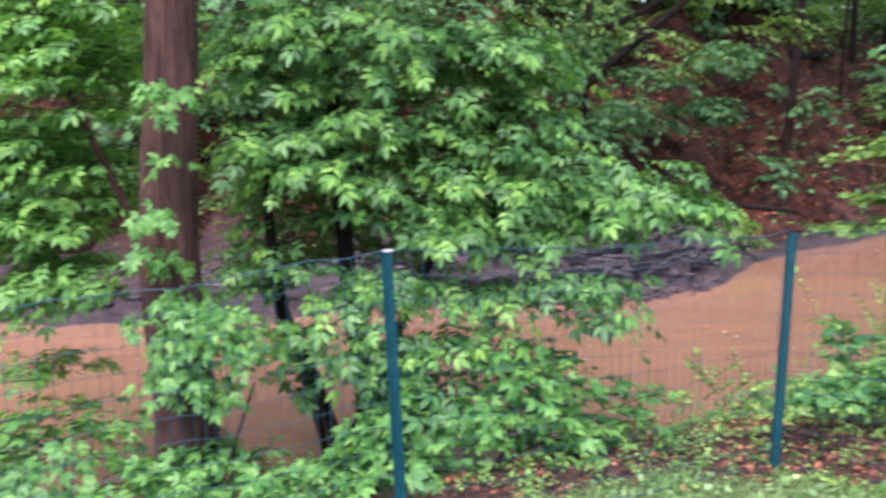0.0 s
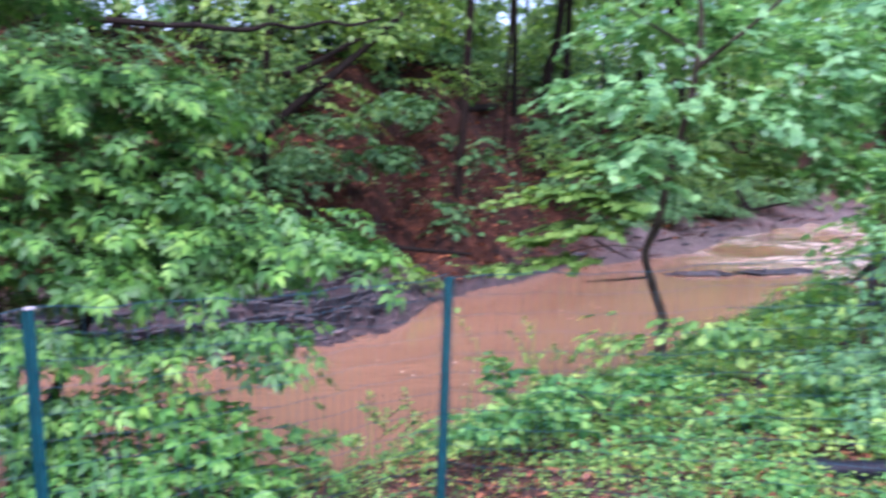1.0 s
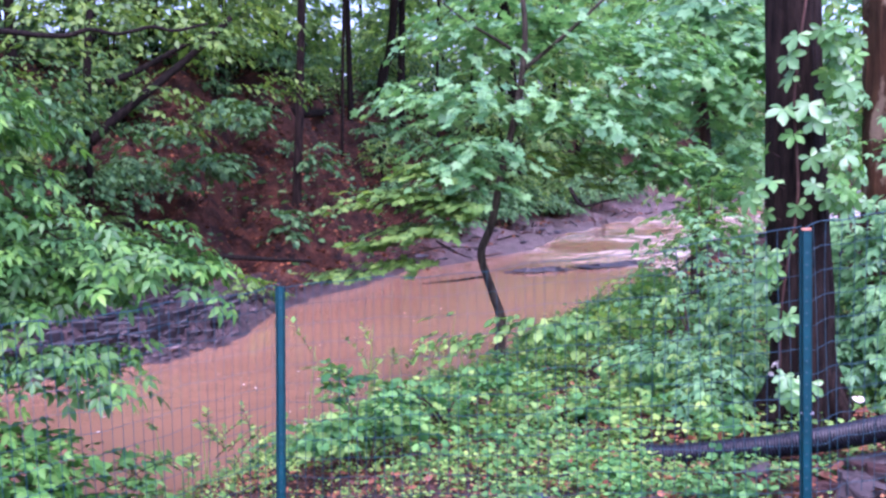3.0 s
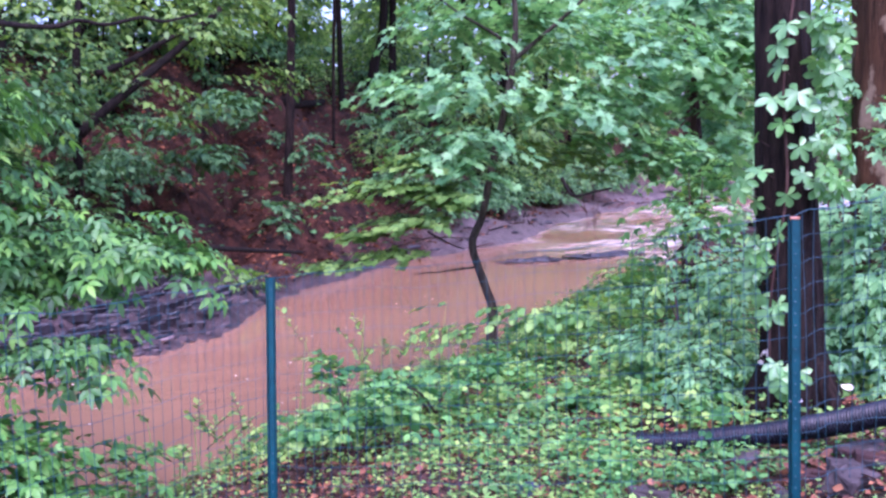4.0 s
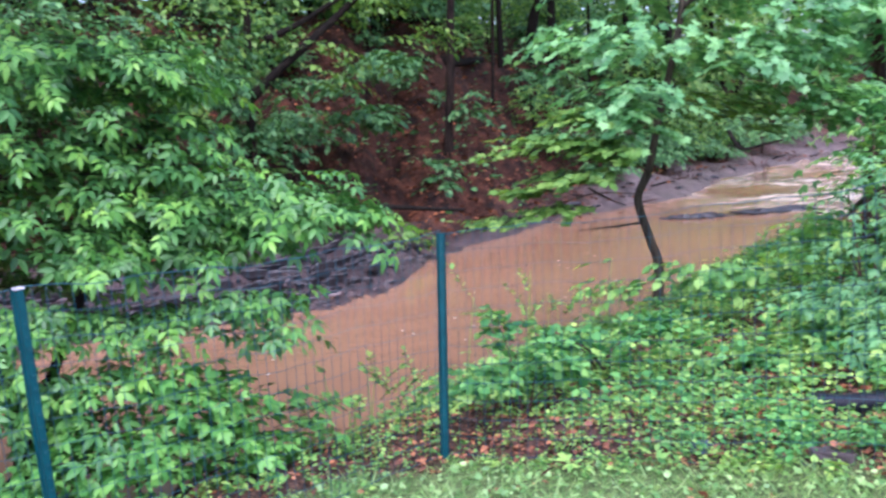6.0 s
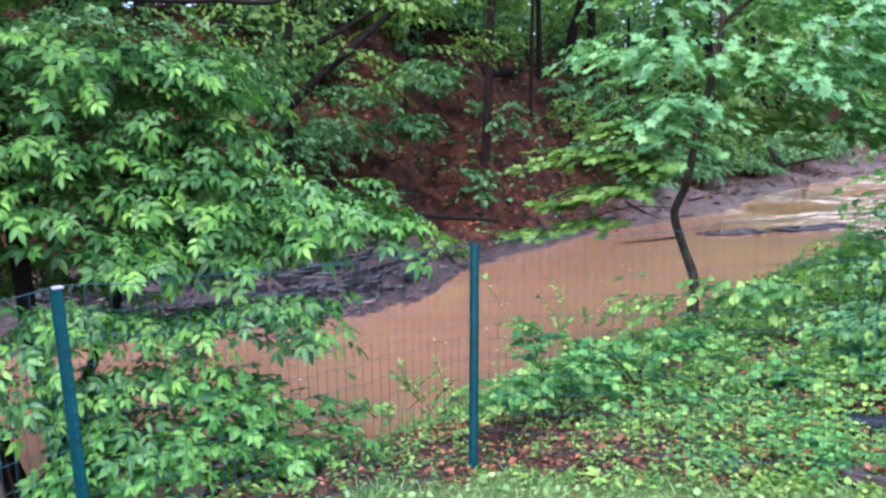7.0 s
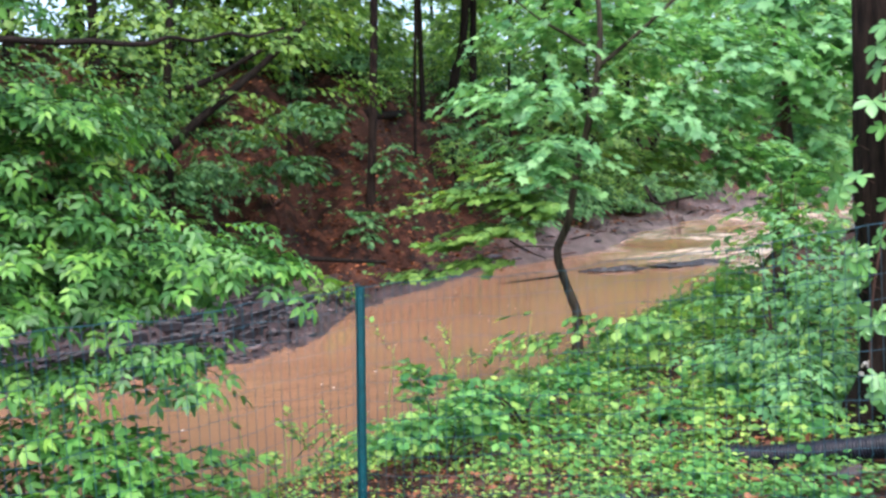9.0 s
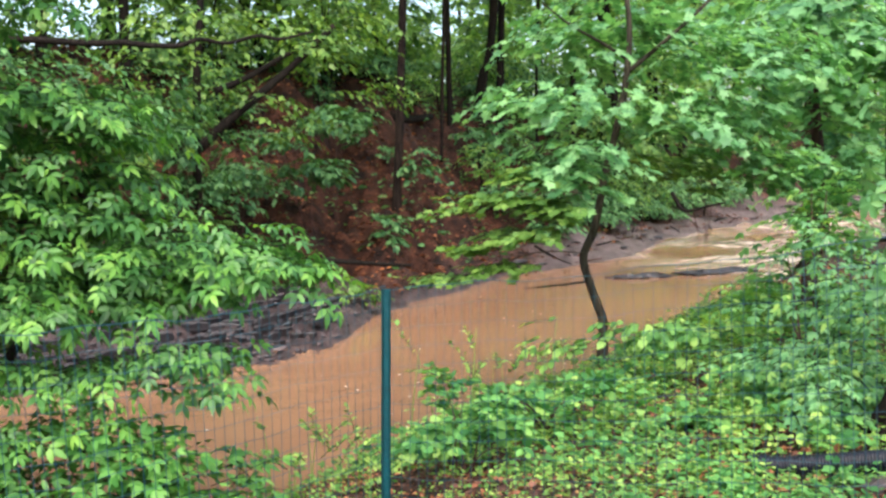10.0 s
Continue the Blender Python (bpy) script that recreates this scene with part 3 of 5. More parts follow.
for k in range(len(FENCE_X)):
    base = fence_base(k)
    tall = {3: 1.35, 5: 1.315, 6: 1.5}.get(k, 1.27)
    east, north = LEAN[k]
    post = part("post", u_post_mesh(tall), post_paint, fence)
    turn = math.degrees(math.atan2(FENCE_Y[min(k + 1, 8)] - FENCE_Y[max(k - 1, 0)], FENCE_X[min(k + 1, 8)] - FENCE_X[max(k - 1, 0)]))
    post.matrix_basis = Matrix.Translation(Vector(base) - F0) @ pose(0, 0, 0, math.degrees(-math.atan2(north, tall)), math.degrees(math.atan2(east, tall)), 0) @ pose(0, 0, 0, 0, 0, turn)
    for n in range(22):
        stud = part("stud", STUD, post_paint, post)
        stud.location = (0, -0.035, 0.12 + n * 0.052)
    POST_TOPS.append((base, base + np.array([east, north, tall])))
    if k in (3, 5):
        bm = bmesh.new()
        box(bm, (0.04, 0.04, 0.01), (0, -0.016, tall - 0.002), bevel=0.003)
        part("post_tip", bm, worn_metal if k == 3 else rusty, post, "scuffed bare metal tip" if k == 3 else "rusted tip")

for k in range(len(FENCE_X) - 1):
    (b0, t0), (b1, t1) = POST_TOPS[k], POST_TOPS[k + 1]
    span = np.linalg.norm(b1 - b0)
    n_up, n_row = int(span / 0.0508), 13
    pieces = []
    back = np.array([0, 0.012, 0])

    def mesh_at(u, v):
        """Place on the slack netting, u along and v up the bay."""
        p = (b0 * (1 - u) + b1 * u) * (1 - v) + (t0 * (1 - u) + t1 * u) * v + back
        belly = np.sin(np.pi * u)
        p = p + np.array([0, 0, 1]) * (0.02 - belly * 0.035 * v)
        wav = 0.018 * math.sin(u * 17 + k * 2 + v * 3) + 0.012 * math.sin(u * 41 + v * 5)
        return p + np.array([0.3 * wav, wav, 0.35 * wav * v])

    for n in range(n_up + 1):
        u = n / n_up
        pieces.append(tube([mesh_at(u, v) for v in np.linspace(0.0, 0.985, 8)], 0.0016, 3, cap=False))
    for n in range(n_row):
        v = 0.01 + 0.975 * n / (n_row - 1)
        thick = 0.0021 if n in (0, n_row - 1) else 0.0013
        pieces.append(tube([mesh_at(u, v) for u in np.linspace(0, 1, 26)], thick, 4, cap=False))
    v, t = join(pieces)
    tagged(part("wire_mesh", (v - np.array(F0), t), wire_coat, fence), kind="stuff")

# ---- trees ----
def rooted(points, sink=0.15):
    """Drop the foot of a trunk into the ground."""
    p = [list(q) for q in points]
    p[0][2] = min(p[0][2], on_ground(p[0][0], p[0][1]) - sink)
    return p


def foliage(name, clusters, heart, template, mat, parent, per=6, length=0.4, size=0.13, twig=0.004, twig_mat=None, thin=1, lit_tip_mat=None, **more):
    """A leafy crown with its twigs, as parts of a tree; the leaves at the ends of the shoots can take a paler material
    that paints them as lit.
    """
    p, d, n, s, lines, young = sprays(clusters, heart, per, length, size, **more)
    off = np.array(parent.location)
    old = ~young if lit_tip_mat else np.full(len(p), True)
    v, t = scatter(template, p[old] - off, d[old], n[old], s[old])
    crown = tagged(part(name, (v, t), mat, parent), kind="stuff")
    if lit_tip_mat:
        v, t = scatter(template, p[young] - off, d[young], n[young], s[young] * 0.92)
        tagged(part("lit_tip_leaves", (v, t), lit_tip_mat, parent, "pale fresh shoot-end leaves with caught light in their colour"), kind="stuff")
    v, t = twig_mesh(lines[::thin] - off, twig)
    tagged(part("brushwood", (v, t), twig_mat or BARK_DARK, parent), kind="stuff")
    return crown


def tree(name, trunk, radii, mat, label, limbs=(), seg=20, rough=0.12, steps=8, category="tree"):
    """A thing with an uneven tapered trunk and limbs; limbs are (points, first radius, last radius)."""
    trunk = rooted(trunk)
    ob = thing(name, (trunk[0][0], trunk[0][1], on_ground(trunk[0][0], trunk[0][1])), label, category)
    off = np.array(ob.location)
    line = bend(trunk, steps)
    r = np.interp(np.linspace(0, 1, len(line)), np.linspace(0, 1, len(radii)), radii)
    v, t = tube(line - off, r, seg, rough, trunk[0][0] * 1.7, furrow=0.06 if seg >= 30 else 0.0)
    part("trunk", (v, t), mat, ob)
    for pts, r0, r1 in limbs:
        ln = bend(pts, steps)
        v, t = tube(ln - off, np.linspace(r0, r1, len(ln)), 9, rough, pts[0][1])
        part("limb", (v, t), mat, ob)
    return ob


# tall tree by the fence, seen from its lower trunk, overgrown
ivy_tree = tree("creeper_grown_tree", [(4.52, 4.1, 0.11), (4.5, 4.12, 0.66), (4.475, 4.15, 1.33), (4.45, 4.18, 2.0), (4.42, 4.2, 2.65), (4.39, 4.23, 3.61)], [0.235, 0.182, 0.168, 0.163, 0.16, 0.15], BARK_WET,
                "dark wet furrowed tree trunk overgrown with creeper beside the fence", seg=72, rough=0.10, steps=26)
left_tree = tree("straight_tree", [(-1.77, 5.56, -0.65), (-1.78, 5.56, -0.19), (-1.84, 5.56, 0.73), (-1.83, 5.56, 1.32), (-1.8, 5.57, 1.86), (-1.79, 5.57, 2.27), (-1.75, 5.58, 3.16), (-1.72, 5.7, 5.2), (-1.75, 5.9, 8.4)], [0.21, 0.187, 0.168, 0.155, 0.148, 0.142, 0.135, 0.11, 0.05], BARK_BROWN,
                 "reddish-brown straight tree trunk on the creek bank", seg=60, rough=0.08, steps=22)

flaky_tree = tree("flaky_barked_tree", [(6.83, 5.25, 0.63), (6.79, 5.31, 1.64), (6.76, 5.35, 2.54), (6.7, 5.41, 4.29)], [0.30, 0.26, 0.245, 0.22], BARK_FLAKY,
                  "large tree trunk with flaking brown and pale bark", seg=30, rough=0.08, steps=12)

# unseen crown out of view, added to shade the leaves on this side
TALL = [(-1.75 + 1.3 * math.cos(k * 2.2), 5.9 + 1.2 * math.sin(k * 2.2), 5.6 + 0.5 * k, 1.0, 1.0, 0.5, 13) for k in range(6)]
foliage("crown", TALL, left_tree.location, SIMPLE, LEAF_BOX, left_tree, 9, 0.7, 0.17, 0.008)
for base_tree, r0, n in ((ivy_tree, 0.24, 7), (left_tree, 0.17, 6), (flaky_tree, 0.3, 6)):
    for k in range(n):
        a = k * 2 * math.pi / n + 0.4
        way = np.array([math.cos(a), math.sin(a), 0])
        pts = [way * r0 * 0.45 + np.array([0, 0, 0.34]), way * r0 * 0.95 + np.array([0, 0, 0.10]), way * r0 * 1.5 + np.array([0, 0, -0.03]), way * r0 * 2.1 + np.array([0, 0, -0.14])]
        part("root", tube(bend(pts, 5), np.linspace(0.075, 0.03, 16), 10, 0.12, a), {0.24: BARK_WET, 0.17: BARK_BROWN}.get(r0, BARK_FLAKY), base_tree)

# many-stemmed boxelder over the water
boxelder = tree("boxelder", [(-0.8, 6.21, -0.6), (-0.76, 6.22, -0.28), (-0.85, 6.21, 0.32), (-0.89, 6.2, 0.77), (-0.92, 6.2, 1.17), (-0.94, 6.21, 1.46), (-0.97, 6.24, 1.99), (-0.96, 6.35, 2.87)], [0.10, 0.075, 0.062, 0.055, 0.052, 0.048, 0.04, 0.02], BARK_DARK,
                "many-stemmed young boxelder with bright green leaflets over the creek",
                [([(-0.95, 6.15, -0.65), (-1.04, 6.13, -0.33), (-1.13, 6.12, -0.04), (-1.24, 6.1, 0.23), (-1.32, 6.09, 0.56), (-1.37, 6.1, 1.1), (-1.4, 6.1, 1.64)], 0.085, 0.018),
                 ([(-0.8, 6.2, -0.42), (-0.73, 6.18, -0.3), (-0.66, 6.17, -0.2), (-0.58, 6.16, -0.1)], 0.035, 0.012), ([(-0.9, 6.15, -0.51), (-0.7, 6.07, -0.25), (-0.56, 6.08, 0.2), (-0.2, 6.09, 0.86), (0.51, 6.05, 1.05), (1.13, 6.0, 1.09)], 0.05, 0.008),
                 ([(-0.92, 6.2, 1.17), (-0.57, 6.28, 1.42), (-0.02, 6.34, 1.57), (0.44, 6.16, 1.29)], 0.03, 0.008)], seg=14)
BOX_A = [(-1.22, 6.2, 2.0, 0.36, 0.35, 0.35, 60),
    (-0.79, 6.36, 2.1, 0.56, 0.6, 0.34, 88),
    (-0.14, 6.39, 1.97, 0.52, 0.6, 0.34, 88),
    (-1.12, 6.15, 1.47, 0.34, 0.35, 0.27, 56),
    (-0.71, 6.17, 1.46, 0.5, 0.5, 0.29, 88),
    (-0.06, 6.29, 1.46, 0.51, 0.5, 0.29, 83),
    (0.43, 6.06, 1.18, 0.43, 0.4, 0.24, 58)]
BOX_B = [(0.88, 5.99, 1.17, 0.3, 0.3, 0.2, 28),
    (1.2, 5.98, 1.08, 0.14, 0.2, 0.09, 14),
    (-0.35, 6.15, 1.02, 0.4, 0.4, 0.18, 52),
    (-1.05, 6.35, 0.98, 0.25, 0.25, 0.18, 14),
    (0.12, 6.18, 0.95, 0.4, 0.4, 0.15, 42),
    (0.5, 5.85, 0.59, 0.15, 0.25, 0.21, 21),
    (-1.2, 5.95, 0.66, 0.2, 0.25, 0.18, 16),
    (-0.55, 6.05, 0.6, 0.3, 0.3, 0.16, 16),
    (-0.05, 6.09, 0.55, 0.3, 0.4, 0.13, 15),
    (-0.93, 6.35, 2.77, 0.97, 0.8, 0.34, 72)]
BOX_C = [(-1.25, 6.75, 1.15, 0.3, 0.2, 0.3, 40),
    (-1.3, 6.6, 0.72, 0.3, 0.2, 0.18, 30),
    (-0.65, 6.7, 0.78, 0.35, 0.2, 0.18, 30),
    (-0.51, 5.87, 0.53, 0.38, 0.3, 0.15, 8),
    (-0.03, 5.88, 0.46, 0.31, 0.3, 0.12, 5),
    (-0.69, 5.75, 0.27, 0.3, 0.3, 0.17, 7),
    (-0.27, 5.78, 0.19, 0.3, 0.3, 0.17, 6),
    (0.23, 5.88, 0.44, 0.17, 0.2, 0.12, 2),
    (-0.78, 5.94, 0.67, 0.21, 0.3, 0.14, 5)]
# unseen upper crown, dense so that it darkens the boughs below
BOX_TOP = [(-1.0 + 1.1 * math.cos(k * 2.4), 6.5 + 0.9 * math.sin(k * 2.4), 3.5 + 0.33 * k, 0.9, 0.8, 0.4, 100) for k in range(8)]
foliage("crown", BOX_A + BOX_B + BOX_C + BOX_TOP, boxelder.location, PINNATE, LEAF_BOX, boxelder, 6, 0.44, 0.19, lit_tip_mat=LEAF_LIT_TIP, tilt=0.4, droop=0.22, lift=0.16)

left_bough = tree("leaning_boxelder", [(-1.96, 5.94, -0.52), (-2.03, 6.13, 0.33), (-2.27, 6.26, 0.86), (-2.37, 6.33, 1.07), (-2.56, 6.37, 1.44), (-2.7, 6.31, 1.8), (-2.85, 6.25, 2.26), (-2.95, 6.21, 2.67)], [0.045, 0.04, 0.032, 0.028, 0.025, 0.022, 0.02, 0.014], BARK_BROWN,
                  "leaning young boxelder with bright green leaves on the bank", seg=12)
LEFT_A = [(-2.64, 6.34, 2.13, 0.51, 0.5, 0.36, 96),
    (-2.96, 6.32, 2.12, 0.44, 0.5, 0.44, 76),
    (-2.89, 6.24, 1.41, 0.4, 0.5, 0.28, 78),
    (-2.3, 6.3, 1.75, 0.2, 0.4, 0.3, 24),
    (-2.55, 6.48, 1.13, 0.28, 0.4, 0.32, 46),
    (-2.88, 6.13, 0.91, 0.35, 0.4, 0.27, 57),
    (-2.54, 6.06, 0.56, 0.38, 0.4, 0.19, 46),
    (-2.68, 5.89, 0.08, 0.26, 0.3, 0.11, 13),
    (-3.49, 5.94, 1.45, 0.67, 0.8, 1.03, 67),
    (-2.83, 6.26, 2.74, 0.87, 0.8, 0.36, 31)]
# brighter leaf colour than the other boxelder, painting this crown as sky-lit
foliage("crown", LEFT_A, left_bough.location, PINNATE, LEAF_TUFT, left_bough, 6, 0.42, 0.185, lit_tip_mat=LEAF_LIT_TIP, tilt=0.4, droop=0.22, lift=0.16)
stick = thing("dead_stick", (-1.54, 5.74, -0.7), "thin bare brown stick standing in the bank", "stick")
part("stem", tube(bend([(-1.57, 5.74, -0.95), (-1.54, 5.74, -0.44), (-1.48, 5.75, -0.23), (-1.41, 5.76, 0.0)], 6) - np.array(stick.location), np.linspace(0.014, 0.006, 19), 7, 0.1), BARK_BROWN, stick)

# crooked maple sapling at the water's edge
sapling = tree("maple_sapling", [(4.83, 8.3, -0.31), (4.855, 8.29, 0.1), (4.8, 8.32, 0.33), (4.735, 8.36, 0.55), (4.68, 8.38, 0.8), (4.77, 8.33, 1.08), (4.86, 8.28, 1.61), (4.97, 8.21, 2.16), (5.03, 8.18, 2.6), (5.04, 8.17, 3.09), (4.94, 8.23, 3.89)], [0.062, 0.052, 0.048, 0.044, 0.041, 0.04, 0.037, 0.034, 0.028, 0.018], BARK_GREY,
               "crooked slim maple sapling with layered leaves at the water",
               [([(5.03, 8.18, 2.57), (5.31, 8.0, 2.84), (5.58, 7.81, 3.13), (5.83, 7.63, 3.44)], 0.025, 0.01), ([(5.02, 8.19, 2.71), (4.7, 8.14, 2.85), (4.37, 8.09, 2.98), (4.05, 8.04, 3.16)], 0.02, 0.007),
                ([(4.8, 8.31, 1.45), (4.23, 8.05, 1.38), (3.63, 8.01, 1.14), (3.04, 8.04, 0.93)], 0.010, 0.004), ([(4.71, 8.36, 0.83), (4.0, 8.06, 0.89), (3.36, 8.03, 0.74), (2.73, 8.05, 0.61)], 0.007, 0.003),
                ([(4.72, 8.36, 0.55), (4.47, 8.5, 0.51), (4.12, 8.56, 0.49)], 0.014, 0.005)], seg=14, rough=0.16)
SAP_A = [(4.85, 8.63, 3.02, 0.75, 0.6, 0.4, 91),
    (5.63, 8.27, 2.97, 0.76, 0.6, 0.41, 91),
    (5.8, 7.4, 2.62, 0.55, 0.6, 0.38, 70),
    (4.23, 8.17, 2.31, 0.43, 0.6, 0.29, 59),
    (5.56, 8.67, 2.19, 0.48, 0.5, 0.3, 43),
    (4.9, 8.14, 2.32, 0.39, 0.4, 0.25, 24),
    (5.5, 7.5, 2.1, 0.54, 0.6, 0.32, 75),
    (5.81, 7.13, 1.73, 0.37, 0.4, 0.27, 43),
    (4.3, 7.9, 1.67, 0.31, 0.4, 0.29, 54),
    (4.84, 8.06, 3.69, 1.42, 1.0, 0.49, 27)]
SAP_B = [(4.06, 8.02, 1.6, 0.28, 0.3, 0.1, 24),
    (3.68, 8.02, 1.4, 0.26, 0.25, 0.06, 18),
    (3.42, 8.04, 1.3, 0.12, 0.2, 0.04, 8),
    (4.16, 7.86, 1.27, 0.32, 0.3, 0.12, 28),
    (3.85, 7.92, 1.08, 0.3, 0.3, 0.07, 22),
    (3.5, 8.01, 0.95, 0.2, 0.2, 0.05, 12),
    (3.75, 7.94, 0.78, 0.26, 0.2, 0.05, 16),
    (3.3, 8.06, 0.68, 0.22, 0.2, 0.04, 12),
    (5.46, 7.9, 1.62, 0.28, 0.3, 0.22, 18),
    (5.29, 8.13, 1.67, 0.28, 0.3, 0.17, 16)]
foliage("crown", SAP_A, sapling.location, MAPLE, LEAF_MAPLE, sapling, 9, 0.5, 0.10, tilt=0.3)
foliage("lower_bough", SAP_B, sapling.location, MAPLE, LEAF_YELLOW, sapling, 9, 0.42, 0.09, droop=0.15, spread=0.6, tilt=0.25)

# slim trees beyond the creek bend, and the flaky trunk
mid_tree = tree("slim_tree", [(7.99, 8.95, 0.98), (7.97, 8.97, 2.25), (7.95, 8.98, 3.57), (7.9, 9.0, 5.19)], [0.09, 0.08, 0.07, 0.05], BARK_BROWN, "slim dark tree in dense leaf at the creek bend",
                [([(7.41, 8.13, 0.98), (7.36, 8.18, 1.91), (7.28, 8.24, 2.94), (7.22, 8.3, 4.6)], 0.07, 0.04)], seg=12)
MID_R = [(8.05, 8.9, 3.24, 0.7, 1.0, 0.49, 48),
    (8.36, 9.95, 2.66, 0.68, 1.0, 0.53, 41),
    (8.16, 8.8, 2.32, 0.49, 0.8, 0.49, 38),
    (7.83, 8.7, 1.65, 0.49, 0.6, 0.42, 35),
    (7.3, 7.6, 2.9, 0.5, 0.3, 0.5, 34),
    (9.4, 10.4, 2.6, 0.9, 0.8, 0.7, 46),
    (7.1, 7.9, 3.3, 0.35, 0.25, 0.45, 34),
    (7.05, 7.85, 2.4, 0.35, 0.25, 0.35, 26),
    (7.2, 7.5, 1.7, 0.4, 0.3, 0.3, 20),
    (7.6, 7.95, 2.81, 0.32, 0.6, 0.51, 28),
    (7.9, 10.32, 3.54, 0.76, 1.0, 0.38, 38),
    (7.94, 9.0, 4.22, 1.4, 1.4, 0.63, 32),
    (7.52, 6.59, 3.52, 0.81, 1.0, 0.64, 8)]
foliage("crown", MID_R, mid_tree.location, MAPLE, LEAF_MAPLE, mid_tree, 10, 0.6, 0.14)



# ---- creepers on the trunks ----
def creeper(name, clusters, heart, label, size, template, mat):
    ob = thing(name, (heart[0], heart[1], on_ground(heart[0], heart[1])), label, "vine")
    foliage("leaves", clusters, heart, template, mat, ob, 4, 0.16, size, 0.003, BARK_BROWN, droop=0.5, tilt=0.45, flat=0.4, lift=0.2, face=0.8)
    return ob


VINE_R = [(4.43, 3.86, 2.43, 0.15, 0.10, 0.12, 11),
    (4.45, 3.84, 2.2, 0.14, 0.10, 0.14, 12),
    (4.42, 3.86, 1.98, 0.11, 0.08, 0.12, 8),
    (4.45, 3.83, 1.74, 0.16, 0.10, 0.14, 12),
    (4.45, 3.82, 1.5, 0.16, 0.10, 0.13, 11),
    (4.13, 4.03, 1.08, 0.08, 0.06, 0.2, 10),
    (4.18, 3.97, 0.84, 0.10, 0.06, 0.10, 5),
    (4.21, 3.92, 0.42, 0.13, 0.08, 0.16, 10),
    (4.05, 4.12, 1.55, 0.07, 0.08, 0.3, 8)]
# single broad leaves that lie clear on the bark
VINE_SEATS = [(4.21, 3.96, 2.4), (4.18, 4.0, 2.29), (4.2, 3.98, 2.18), (4.17, 4.01, 2.0), (4.11, 4.07, 1.78), (4.21, 3.97, 1.86), (4.27, 3.9, 1.73), (4.13, 4.04, 1.6), (4.29, 3.88, 1.58),
              (4.12, 4.06, 1.42), (4.23, 3.94, 1.46), (4.26, 3.91, 2.03), (4.28, 3.89, 1.94), (4.03, 4.14, 2.02), (4.33, 3.83, 2.42), (4.38, 3.77, 2.13), (4.21, 3.96, 1.25), (4.14, 4.03, 1.16)]
vine = thing("creeper_vine", ivy_tree.location, "five-leaved creeper climbing a dark trunk, pale glossy leaves", "vine")
cl = np.array(VINE_R)
seat = np.concatenate([np.array(VINE_SEATS)] + [c[:3] + in_ball(int(c[6])) * c[3:6] for c in cl])
away = seat - np.array(ivy_tree.location)
away[:, 2] = 0
away = unit(away)
n = len(seat)
way = away * 0.25 + np.array([0, 0, -0.8]) + rng.normal(size=(n, 3)) * 0.45
facing = away * 0.8 + np.array([0, 0, 0.75]) + rng.normal(size=(n, 3)) * 0.3
off = np.array(vine.location)
PALMS = []
for k in range(8):
    v, t = PALM
    v = v * rng.uniform(0.85, 1.15, 3) + rng.normal(size=v.shape) * 0.012
    v[:, 2] -= 0.25 * (v[:, :2] ** 2).sum(-1) * rng.uniform(0.3, 1.2)
    PALMS.append(mesh_from("leaf", v, t))
    PALMS[-1].materials.append(LEAF_TUFT if k == 5 else LEAF_VINE)
for k in range(n):
    y_way = Vector(way[k]).normalized()
    x_way = y_way.cross(Vector(facing[k])).normalized()
    z_way = x_way.cross(y_way)
    leaf = part("leaf", PALMS[int(rng.integers(8))], None, vine)
    turn = Matrix((x_way, y_way, z_way)).transposed().to_4x4()
    leaf.matrix_basis = Matrix.Translation(Vector(seat[k] - off)) @ turn @ Matrix.Scale(rng.uniform(0.135, 0.18) if k < len(VINE_SEATS) else rng.uniform(0.09, 0.17), 4)
stalk = seat[:, None] - off - np.linspace(1, 0, 4)[None, :, None] * (away * 0.12 + np.array([0, 0, 0.05]))[:, None]
tagged(part("leaf_stalks", twig_mesh(stalk, 0.003), BARK_BROWN, vine), kind="stuff")
stem = bend([(4.2, 4.0, 0.2), (4.17, 3.98, 0.9), (4.26, 3.97, 1.5), (4.21, 3.97, 2.1), (4.3, 3.96, 2.8)], 8)
part("stem", tube(stem - np.array(vine.location), 0.008, 6), BARK_BROWN, vine)
VINE_L = [(-1.74, 5.27, 1.69, 0.1, 0.08, 0.13, 12),
    (-1.73, 5.28, 1.39, 0.08, 0.05, 0.04, 3),
    (-1.79, 5.26, 1.08, 0.13, 0.1, 0.08, 9),
    (-1.82, 5.25, 0.84, 0.14, 0.1, 0.13, 14),
    (-1.65, 5.19, 0.54, 0.28, 0.2, 0.17, 56),
    (-1.64, 5.2, 0.22, 0.2, 0.15, 0.17, 40),
    (-1.38, 5.36, 0.42, 0.22, 0.25, 0.17, 34)]
vine = creeper("creeper_vine", VINE_L, left_tree.location, "bright green creeper climbing a brown trunk in tufts", 0.10, THREE, LEAF_TUFT)
stem = bend([(-1.62, 5.5, -0.4), (-1.66, 5.5, 0.4), (-1.7, 5.5, 1.2), (-1.7, 5.5, 1.9)], 8)
part("stem", tube(stem - np.array(vine.location), 0.006, 6), BARK_BROWN, vine)


